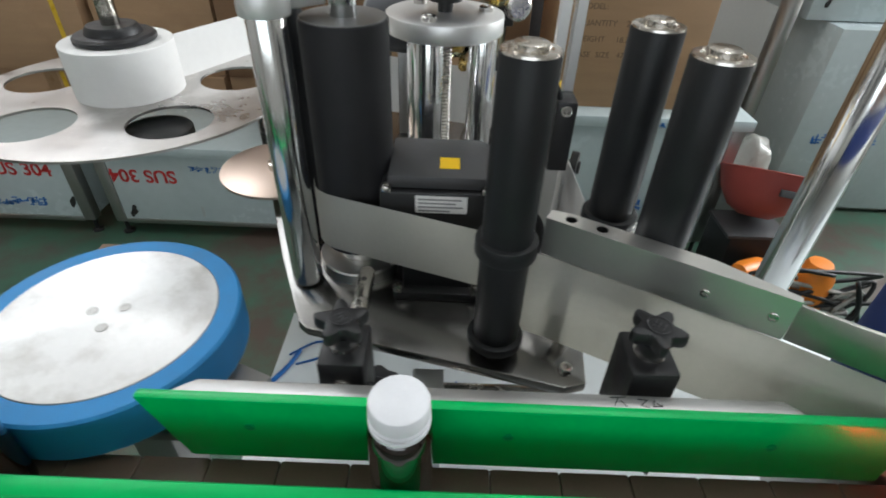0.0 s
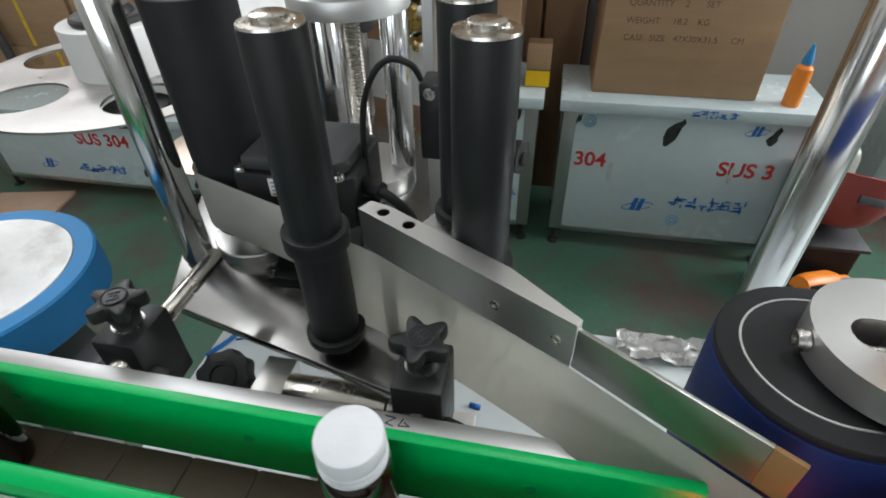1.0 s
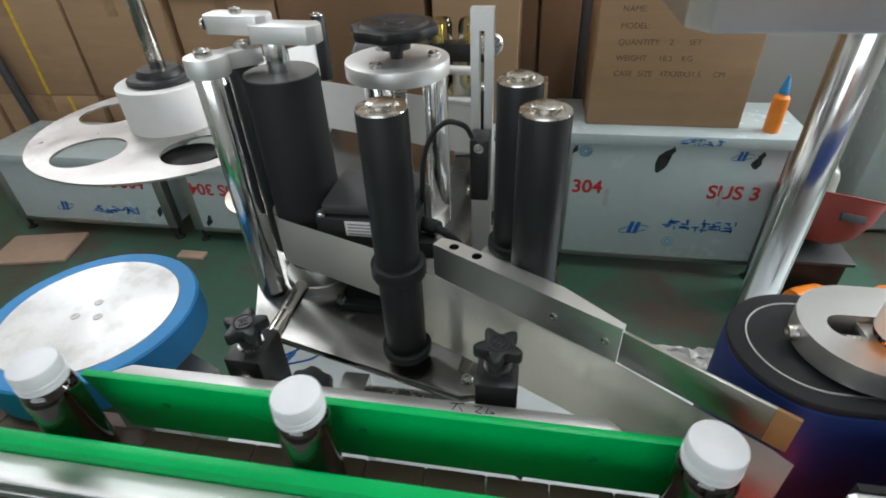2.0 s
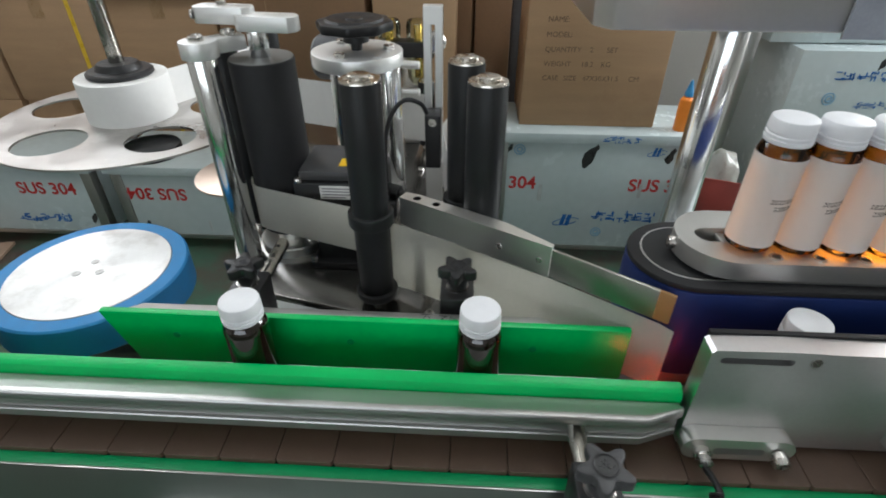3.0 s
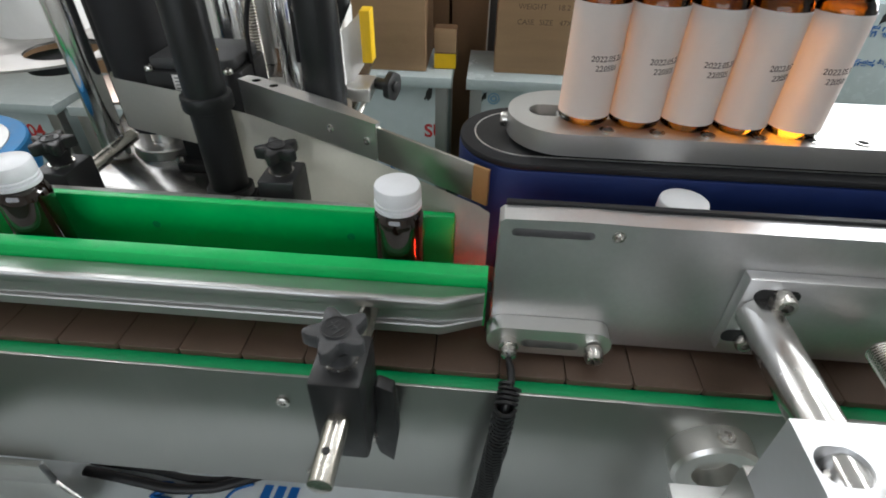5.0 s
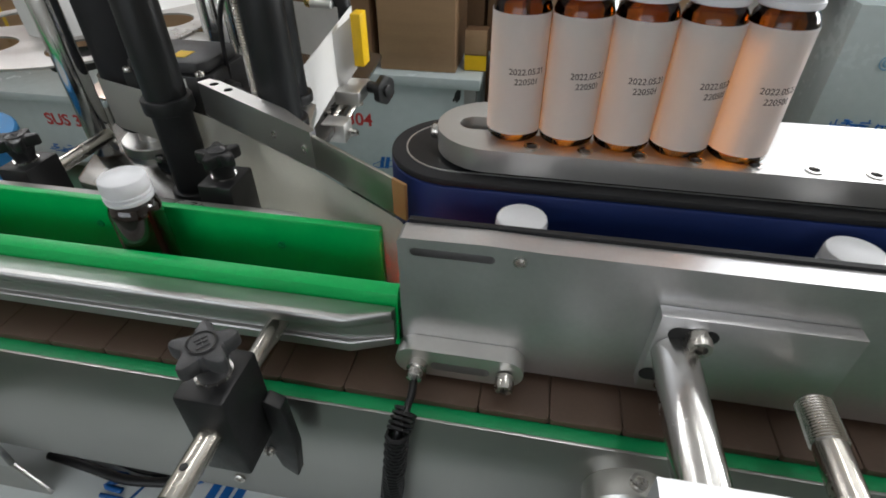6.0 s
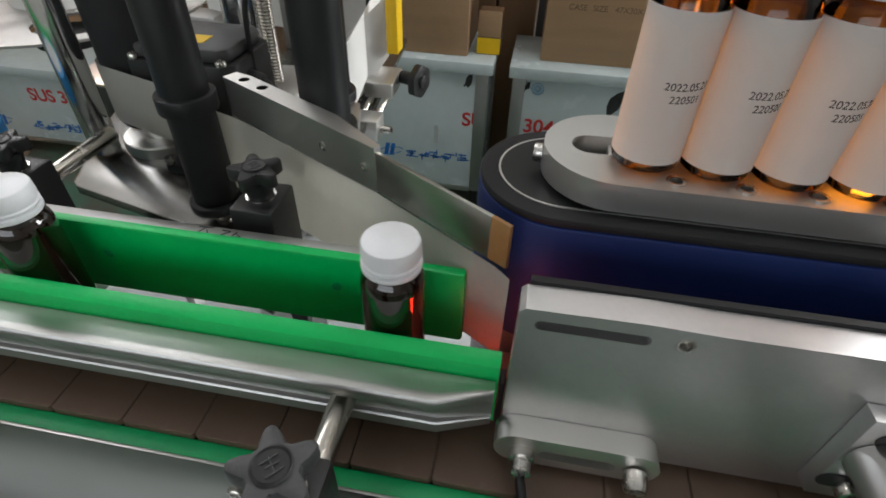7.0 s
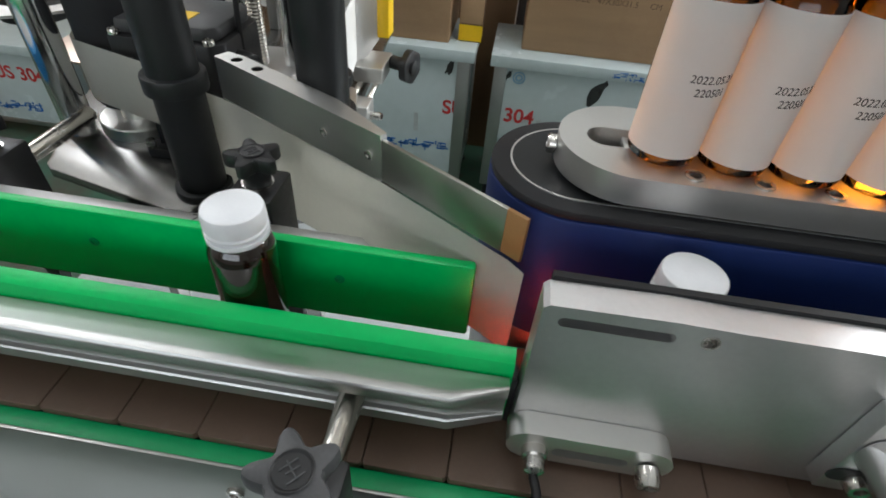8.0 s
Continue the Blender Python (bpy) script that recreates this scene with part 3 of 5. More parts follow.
# ---- labelling station ----
def roller(x, y, z0, z1, r=0.0148, rings=(), label="matt black idler roller on a steel pin", shaft=0.781, foot_ring=False):
    c = thing("idler_roller", label, "roller", (x, y, 0), "idler rollers")
    part("sleeve", cyl(r, z0, z1, 0.0008, 36), BLACK_ANOD, c, "black roller sleeve")
    top = part("end_cap", lathe([(r * 0.98, z1 + 0.0002), (r * 0.96, z1 + 0.0014), (r * 0.72, z1 + 0.0016), (r * 0.68, z1 + 0.0006), (r * 0.56, z1 + 0.0008), (r * 0.55, z1 + 0.0042), (r * 0.48, z1 + 0.0048), (0, z1 + 0.0048)], 32), NICKEL, c, "bright steel bearing and end cap")
    for rz0, rz1, rr in rings:
        part("collar", cyl(rr, rz0, rz1, 0.0012, 36), BLACK_ANOD, c, "black stop collar")
    part("pin", cyl(0.006, shaft, z0 + 0.002, 0.0004, 20), NICKEL, c, "steel pin")
    return c


WEB = [(-0.1082, 0.344), (-0.1069, 0.336), (-0.1032, 0.3275), (-0.0972, 0.3210), (-0.0897, 0.3165), (0.0335, 0.2630), (0.056, 0.2548), (0.169, 0.1905), (0.2425, 0.1412), (0.2450, 0.1370)]


def labelling_station():
    # base plate
    tagged_plate = thing("base_plate", "satin stainless base plate of the labelling head", "base plate")
    o = [(-0.128, 0.306), (-0.112, 0.268), (-0.105, 0.262), (0.036, 0.2270), (0.074, 0.2170), (0.090, 0.2215), (0.095, 0.262), (0.094, 0.345), (0.072, 0.67), (-0.20, 0.80), (-0.30, 0.92), (-0.32, 0.86), (-0.25, 0.62), (-0.145, 0.345)]
    part("plate", prism(o, 0.7725, 0.7805, 0.001), MIRROR_PLATE, tagged_plate)
    for x, y in ((0.078, 0.232), (0.06, 0.50), (0.045, 0.52), (0.05, 0.56), (0.07, 0.45), (0.065, 0.47)):
        hexbolt("screw", tagged_plate, (x, y, 0.7805), (0, 0, 1), 0.0045, 0.004)
    part("column", rod((-0.01, 0.47, 0.02), (-0.01, 0.47, 0.7725), 0.032), STEEL_FLAT, tagged_plate)
    part("foot_plate", box(-0.16, 0.14, 0.32, 0.62, 0.0, 0.02, 0.003), STEEL_FLAT, tagged_plate)

    # rollers
    roller(0.0295, 0.2475, 0.800, 0.9850, 0.0152, ((0.8675, 0.8790, 0.0188), (0.7925, 0.7995, 0.0188)), "tall black idler roller with two stop collars")
    roller(0.1205, 0.252, 0.866, 0.9840, 0.0148, ((0.8585, 0.8665, 0.0185),), "black idler roller behind the peel plate", 0.8575)
    roller(0.1045, 0.300, 0.866, 0.9850, 0.0148, ((0.8585, 0.8665, 0.0185),), "black idler roller behind the peel plate", 0.8575)
    roller(-0.122, 0.372, 0.790, 0.9760, 0.0125, (), "slim black idler roller beside the chrome post")

    d = thing("drive_roller", "large matt black rubber drive roller under an aluminium arm", "roller", (-0.0760, 0.344, 0))
    part("sleeve", cyl(0.0285, 0.806, 0.9740, 0.0014, 48), BLACK_RUBBER, d, "matt black rubber sleeve")
    part("bearing_face", lathe([(0.0275, 0.9740), (0.0272, 0.9746), (0.012, 0.9748), (0, 0.9748)], 40), DULL_STEEL, d, "grey steel end face")
    part("shaft", cyl(0.0085, 0.9740, 1.0000, 0.0005, 28), CHROME, d, "bright shaft")
    part("lower_hub", lathe([(0, 0.7806), (0.034, 0.7806), (0.034, 0.790), (0.033, 0.791), (0.0165, 0.7915), (0.0165, 0.806), (0, 0.806)], 40), ALU_MILLED, d, "bright turned bearing flange")

    a = thing("roller_arm", "milled aluminium clamp arm over the drive roller", "clamp arm", (-0.0735, 0.345, 0.9960))
    def lever(name, x0, y0, x1, y1, z0, z1, hw):
        L = math.hypot(x1 - x0, y1 - y0)
        q = Matrix.Translation((x0, y0, 0)) @ Matrix.Rotation(math.atan2(y1 - y0, x1 - x0), 4, "Z")
        out = [(-hw, -hw * 0.6), (-hw * 0.6, -hw), (L + hw * 0.5, -hw), (L + hw, -hw * 0.4), (L + hw, hw * 0.4), (L + hw * 0.5, hw), (-hw * 0.6, hw), (-hw, hw * 0.6)]
        return part(name, prism(out, z0, z1, 0.0012, (), None, q), ALU_LIGHT, a)
    l1 = lever("lever", -0.006, -0.003, 0.026, -0.006, 0.001, 0.0135, 0.0105)
    l2 = lever("lever", -0.044, 0.006, -0.014, 0.003, 0.005, 0.0185, 0.0105)
    hexbolt("screw", l2, (-0.0548, 0.000, 0.0120), (-1, -0.2, 0), 0.0038, 0.002)
    hexbolt("screw", l2, (-0.030, 0.004, 0.0185), (0, 0, 1), 0.0045, 0.004)

    p = thing("chrome_post", "polished chrome post with an aluminium clamp cap", "post", (-0.1155, 0.316, 0.002))
    part("shaft", cyl(0.0118, 0.7806, 0.978, 0.0006, 36), CHROME, p)
    cap = part("cap", cyl(0.0152, 0.978, 0.992, 0.0014, 40), ALU_LIGHT, p, "pale aluminium cap")
    hexbolt("screw", cap, (0, -0.002, 0.992), (0, 0, 1), 0.0062, 0.0045)
    tab = part("rear_tab", prism([(-0.004, 0.0145), (0.012, 0.009), (0.030, 0.026), (0.022, 0.036), (0.010, 0.034)], 0.979, 0.991, 0.001), ALU_LIGHT, p)
    hexbolt("screw", tab, (0.016, 0.024, 0.991), (0, 0, 1), 0.0062, 0.0045)

    # lifting column
    c = thing("lifting_column", "lifting column of chrome rods and lead screw under a black handwheel", "lifting column", (-0.0140, 0.453, 0))
    ring = part("top_disc", cyl(0.0485, 0.9400, 0.9545, 0.0015, 56), ALU_LIGHT, c, "thick round aluminium disc")
    for k in range(3):
        an = radians(250 + 120 * k)
        x, y = 0.034 * math.cos(an), 0.034 * math.sin(an)
        part("guide_rod", cyl(0.0118, 0.7806, 0.940, 0.0005, 32, None, Matrix.Translation((x, y, 0))), CHROME, c, "chrome guide rod")
        hexbolt("screw", ring, (x, y, 0.9545), (0, 0, 1), 0.0058, 0.0042)
    b = lathe([(0, 0.7806), (0.007, 0.7806)] + [(0.0072 if k % 2 else 0.0058, 0.7815 + 0.0016 * k) for k in range(98)] + [(0, 0.94)], 20)
    part("lead_screw", b, NICKEL, c, "threaded lead screw")
    part("nut_disc", cyl(0.044, 0.7806, 0.800, 0.0015, 48), ALU, c)
    hub = part("hub", lathe([(0.006, 0.9546), (0.0065, 0.962), (0.0135, 0.963), (0.0135, 0.974), (0.0, 0.974)], 28), BLACK_PLASTIC, c)
    w = part("handwheel", prism(star(0.0405, 0.0035, 8, 96), 0.974, 0.984, 0.0028), BLACK_PLASTIC, c, "black plastic handwheel with shallow lobes")
    part("cover", lathe([(0.031, 0.984), (0.029, 0.9862), (0.022, 0.9862), (0.019, 0.9848), (0.009, 0.9848), (0.008, 0.9862), (0, 0.9862)], 40), BLACK_PLASTIC, w)

    # motor
    m = thing("stepper_motor", "black stepper motor and gearbox with labels and cables", "motor", (-0.0085, 0.004, 0.0))
    b = prism([(-0.045, 0.300), (0.030, 0.300), (0.038, 0.308), (0.038, 0.362), (0.030, 0.370), (-0.045, 0.370)], 0.832, 0.872, 0.002)
    part("body", b, BLACK_PLASTIC, m, "black motor body")
    part("end_bell", prism([(-0.040, 0.304), (0.027, 0.304), (0.034, 0.311), (0.034, 0.358), (0.027, 0.366), (-0.040, 0.366)], 0.872, 0.8825, 0.003), mat("cast_dark_grey", (0.06, 0.06, 0.062), 0.5, 0.2), m, "dark grey cast end cover")
    part("lower_body", box(-0.030, 0.022, 0.300, 0.352, 0.7806, 0.832, 0.002), BLACK_PLASTIC, m)
    part("flange", box(-0.036, 0.028, 0.291, 0.358, 0.7806, 0.7885, 0.001), BLACK_PLASTIC, m)
    st = part("rating_label", box(-0.020, 0.016, 0.2994, 0.2999, 0.8565, 0.8700, 0), PAPER, m, "white rating label with grey print")
    t = B()
    for k, wd in enumerate((0.03, 0.026, 0.031, 0.022)):
        box(-0.018, -0.018 + wd, 0.2990, 0.2993, 0.8680 - 0.003 * k - 0.0012, 0.8680 - 0.003 * k, 0, t)
    part("print", t, mat("grey_print", (0.25, 0.25, 0.25), 0.7), st, "", False)
    part("warning_sticker", box(-0.004, 0.010, 0.316, 0.332, 0.8826, 0.8830, 0), YELLOW, m, "yellow warning sticker")
    for x, y in ((-0.04, 0.303), (0.029, 0.303)):
        hexbolt("screw", m, (x, y, 0.872), (0, 0, 1), 0.004, 0.004)
    for x in (-0.033, 0.025):
        hexbolt("screw", m, (x, 0.294, 0.7885), (0, 0, 1), 0.004, 0.006)
    part("plug", rod((0.037, 0.325, 0.856), (0.052, 0.318, 0.856), 0.0065), BLACK_PLASTIC, m, "black cable plug")
    part("connector", box(0.036, 0.050, 0.305, 0.320, 0.834, 0.850, 0.0015), BLACK_PLASTIC, m)
    part("cable", tube([(0.050, 0.318, 0.856), (0.060, 0.315, 0.853), (0.071, 0.318, 0.838), (0.075, 0.325, 0.815), (0.070, 0.335, 0.784)], 0.0035, 12, None, 8), CABLE, m, "thick black cable")

    # peel plate
    q = thing("peel_plate", "angled aluminium peel bar with a thin steel blade", "peel plate")
    ux, uy = 0.114 / 0.1312, -0.065 / 0.1312
    nx, ny = 0.065 / 0.1312, 0.114 / 0.1312
    def at(s, d, base=(0.055, 0.2555)):
        return (base[0] + ux * s + nx * d, base[1] + uy * s + ny * d)
    outline = [at(-0.003, 0), at(0.1318, 0), at(0.1318, 0.0045), at(0.090, 0.0125), at(0.009, 0.0125), at(-0.003, 0.010)]
    holes = [circle(*at(0.0105, 0.0062), 0.0035, 16), circle(*at(0.0290, 0.0066), 0.0035, 16)]
    bar = part("bar", prism(outline, 0.8605, 0.8870, 0.0007, [h[::-1] for h in holes]), ALU_MILLED, q, "milled aluminium bar with two bores")
    for h in holes:
        cx, cy = sum(a for a, _ in h) / 16, sum(b2 for _, b2 in h) / 16
        part("bore", lathe([(0.0034, 0.8865), (0.0031, 0.868), (0, 0.868)], 16, None, Matrix.Translation((cx, cy, 0))), DARK_HOLE, bar)
    for s in (0.0905, 0.1235):
        x, y = at(s, -0.0002)
        hexbolt("screw", bar, (x, y, 0.873), (-nx, -ny, 0), 0.0026, 0.0007)
    e0 = at(0.1318, 0.0002)
    tip = (0.2425, 0.1425)
    vx, vy = tip[0] - e0[0], tip[1] - e0[1]
    L = math.hypot(vx, vy)
    an = math.atan2(vy, vx)
    qm = Matrix.Translation((e0[0], e0[1], 0)) @ Matrix.Rotation(an, 4, "Z")
    blade = part("blade", box(0.0004, L - 0.0105, 0.0, 0.0022, 0.8612, 0.8848, 0.0003, None, qm), BLADE, q, "thin polished steel blade")
    part("blade_edge", box(L - 0.0105, L, 0.0, 0.0022, 0.8612, 0.8848, 0.0003, None, qm), BROWN_EDGE, blade, "brown taped edge")
    x, y = at(0.02, 0.007)
    part("stand", cyl(0.005, 0.7806, 0.8605, 0.0003, 20, None, Matrix.Translation((x, y, 0))), NICKEL, q)

    part("roller_bracket", prism([(0.064, 0.258), (0.128, 0.228), (0.142, 0.243), (0.126, 0.300), (0.102, 0.314), (0.084, 0.300)], 0.8495, 0.8575, 0.0008), ALU_MILLED, q, "aluminium roller bracket")
    # label web
    wb = thing("label_web", "smooth silver-grey label liner strip drawn along the peel bar", "label web")
    pts = []
    N = 40
    tot = sum(math.dist(a2, b2) for a2, b2 in zip(WEB, WEB[1:]))
    for k in range(N + 1):
        d = tot * k / N
        for a2, b2 in zip(WEB, WEB[1:]):
            sl = math.dist(a2, b2)
            if d <= sl + 1e-9:
                f = d / sl
                pts.append((a2[0] + (b2[0] - a2[0]) * f, a2[1] + (b2[1] - a2[1]) * f))
                break
            d -= sl
    cut = 15
    for name, i0, i1, label in (("strip", 0, cut, "silver-grey label strip"), ("face_plate", cut, N, "smooth grey peel face plate")):
        t = B()
        prev = None
        for k in range(i0, i1 + 1):
            x, y = pts[k]
            f = k / N
            if name == "strip":
                zb, zt = 0.8085 + 0.012 * f / 0.38, 0.8575 + 0.0085 * min(1.0, f / 0.36)
            else:
                zb, zt = 0.7900 + 0.014 * (f - 0.38) / 0.62, 0.8603
            row = [t.verts.new((x, y, zb)), t.verts.new((x, y, (zb + zt) / 2)), t.verts.new((x, y, zt))]
            if prev:
                for j in range(2):
                    t.faces.new((prev[j], row[j], row[j + 1], prev[j + 1]))
            prev = row
        bmesh.ops.solidify(t, geom=t.faces[:], thickness=0.0005)
        part(name, t, LINER, wb, label)

    # photo sensor on its slotted bar
    s = thing("gap_sensor", "black gap sensor on a slotted aluminium bar", "sensor", (0.0645, 0.358, 0))
    xz = Matrix.Rotation(radians(90), 4, "X")
    b = prism([(0.0, 0.7806), (0.017, 0.7806), (0.017, 1.0120), (0.0, 1.0120)], -0.0245, -0.0135, 0, [[(0.0066, 0.916), (0.0066, 0.997), (0.0104, 0.997), (0.0104, 0.916)]], None, xz)
    part("bar", b, ALU_LIGHT, s, "slotted aluminium bar")
    part("sensor_body", box(0.002, 0.017, -0.012, 0.012, 0.870, 0.923, 0.0015), BLACK_PLASTIC, s, "black sensor housing")
    hexbolt("screw", s, (0.009, -0.012, 0.917), (0, -1, 0), 0.004, 0.002)
    part("cable", tube([(0.004, -0.010, 0.925), (-0.002, -0.012, 0.935), (-0.016, -0.014, 0.938), (-0.028, -0.016, 0.925), (-0.035, -0.018, 0.90), (-0.036, -0.020, 0.86), (-0.034, -0.018, 0.83)], 0.0022, 10, None, 8), CABLE, s, "thin black cable")

    # label edge guide: white sheet, yellow block, small handwheel
    g = thing("label_guide", "aluminium label guide with yellow block, paper sheet and black handwheel", "label guide", (0.0880, 0.505, -0.010))
    part("yellow_block", box(0.004, 0.016, -0.010, 0.012, 0.832, 0.890, 0.001), YELLOW, g, "bright yellow block")
    t = B()
    vs = [t.verts.new(c2) for c2 in ((-0.030, -0.055, 0.778), (0.003, 0.002, 0.826), (0.003, 0.002, 0.886), (-0.030, -0.055, 0.856))]
    t.faces.new(vs)
    bmesh.ops.solidify(t, geom=t.faces[:], thickness=0.0008)
    part("sheet", t, PAPER, g, "white paper strip")
    part("carrier", box(-0.014, 0.016, -0.040, 0.008, 0.796, 0.812, 0.0015), ALU, g)
    part("carrier", box(-0.016, 0.012, -0.086, -0.060, 0.770, 0.792, 0.0015), ALU, g)
    for dx in (-0.008, 0.008):
        part("guide_pin", rod((dx - 0.002, -0.075, 0.786), (dx + 0.004, 0.0, 0.804), 0.003), NICKEL, g)
    hexbolt("wing_screw", g, (0.012, -0.074, 0.779), (1, -0.2, 0.1), 0.004, 0.012)
    wheel = part("handwheel", prism(star(0.0175, 0.0015, 6), -0.004, 0.004, 0.001, (), None, pose(0.038, -0.010, 0.806, 0, 90, -20)), BLACK_PLASTIC, g, "small black handwheel")
    part("hub", cyl(0.007, -0.022, 0.007, 0.0005, 20, None, pose(0.038, -0.010, 0.806, 0, 90, -20)), BLACK_PLASTIC, wheel)
    part("post", cyl(0.006, 0.7806, 0.80, 0.0003, 16), NICKEL, g)


# ---- spacing wheel and reel ----
def spacing_wheel():
    w = thing("spacing_wheel", "bottle spacing wheel with a blue foam rim and white metal disc", "wheel", (-0.2080, 0.2180, 0.8))
    part("rim", lathe([(0.0635, 0.0), (0.0750, 0.0), (0.0765, 0.0015), (0.0765, 0.0285), (0.0750, 0.030), (0.0635, 0.030), (0.0635, 0.0)], 96), BLUE_RIM, w, "blue foam rubber rim")
    d = part("disc", lathe([(0, 0.004), (0.0633, 0.004), (0.0633, 0.0302), (0.0628, 0.0306), (0, 0.0306)], 96), WHITE_DISC, w, "white brushed metal disc")
    for k in range(3):
        a = radians(102 + 120 * k)
        hexbolt("screw", d, (0.0105 * math.cos(a), 0.0105 * math.sin(a), 0.0306), (0, 0, 1), 0.0034, 0.0005, material=STEEL_FLAT)
    return w


def wheel_bracket():
    b = thing("wheel_bracket", "grey steel bracket under the spacing wheel", "bracket", (-0.2080, 0.2180, 0))
    part("arm", prism([(-0.02, -0.045), (0.075, -0.045), (0.09, 0.0), (0.02, 0.03), (-0.02, 0.03)], 0.772, 0.780, 0.001), STEEL_FLAT, b)
    part("shaft", cyl(0.010, 0.78, 0.8035, 0.0005, 24), NICKEL, b)
    part("post", box(-0.015, 0.015, -0.015, 0.015, 0.62, 0.772, 0.002), STEEL_FLAT, b)


def label_reel():
    r = thing("label_reel", "holed steel reel plate carrying a white label roll", "label reel", (-0.4130, 0.642, 0.009))
    R = 0.196
    holes = [circle(0.127 * math.cos(a), 0.127 * math.sin(a), 0.047, 40)[::-1] for a in (radians(26 + 72 * k) for k in range(5))]
    part("plate", prism(circle(0, 0, R, 96), 0.7925, 0.7955, 0, holes), mat("smeared_stainless_reel_plate", (0.52, 0.50, 0.48), 0.34, 1.0, 0.14, 9, 0.05, 60, None, 0.12, spots=(16, 0.55, 0.7, (0.66, 0.64, 0.62))), r, "round steel plate with five large holes")
    part("label_roll", lathe([(0.035, 0.7956), (0.0625, 0.7956), (0.063, 0.7965), (0.063, 0.8560), (0.0625, 0.8568), (0.035, 0.8568)], 64), PAPER, r, "roll of white labels")
    part("hub", lathe([(0.0, 0.8570), (0.044, 0.8570), (0.046, 0.8585), (0.046, 0.8630), (0.043, 0.8655), (0.032, 0.8660), (0.030, 0.8720), (0.027, 0.8750), (0, 0.8750)], 48), BLACK_PLASTIC, r, "black stepped clamping hub")
    part("spindle", cyl(0.0105, 0.875, 1.30, 0.0005, 28), NICKEL, r, "steel spindle")
    part("brake_motor", cyl(0.040, 0.766, 0.7805, 0.002, 36, None, Matrix.Translation((0.062, -0.078, 0))), BLACK_PLASTIC, r, "black brake motor under the plate")
    part("support_arm", box(-0.02, 0.235, -0.02, 0.02, 0.7806, 0.7922, 0.001), STEEL_FLAT, r, "flat steel arm on the base plate")
    # paper leaving the roll
    w = thing("label_strip", "white label strip running from the roll", "label strip")
    t = B()
    a, b2 = (-0.372, 0.690), (-0.275, 0.880)
    box(0, math.dist(a, b2), -0.0003, 0.0003, 0.800, 0.8600, 0, t, Matrix.Translation((*a, 0)) @ Matrix.Rotation(math.atan2(b2[1] - a[1], b2[0] - a[0]), 4, "Z"))
    part("strip", t, PAPER, w)
    t = B()
    a, b2 = (-0.205, 0.659), (0.0455, 0.580)
    box(0, math.dist(a, b2), -0.0003, 0.0003, 0.798, 0.8655, 0, t, Matrix.Translation((*a, 0)) @ Matrix.Rotation(math.atan2(b2[1] - a[1], b2[0] - a[0]), 4, "Z"))
    part("strip", t, PAPER, w)
    t = B()
    q = [(0.0600, 0.592), (0.0885, 0.372), (0.0903, 0.300)]
    for a, b2 in zip(q, q[1:]):
        box(0, math.dist(a, b2), -0.0003, 0.0003, 0.803, 0.8655, 0, t, Matrix.Translation((*a, 0)) @ Matrix.Rotation(math.atan2(b2[1] - a[1], b2[0] - a[0]), 4, "Z"))
    part("strip", t, PAPER, w)
    roller(0.0475, 0.592, 0.790, 0.88, 0.0115, (), "slim black idler roller near the air regulator", 0.781)
    roller(-0.268, 0.892, 0.790, 0.90, 0.0125, (), "slim black idler roller near the label reel", 0.781)
    # rewinding plate
    d = thing("rewind_reel", "thin tan steel rewinding plate beside the base", "rewind reel", (-0.180, 0.475, 0))
    part("plate", cyl(0.060, 0.790, 0.793, 0.0005, 64), mat("tan_steel", (0.62, 0.5, 0.42), 0.34, 1.0, 0.06, 10), d)
    part("spindle", cyl(0.012, 0.7806, 0.80, 0.0005, 24), NICKEL, d)


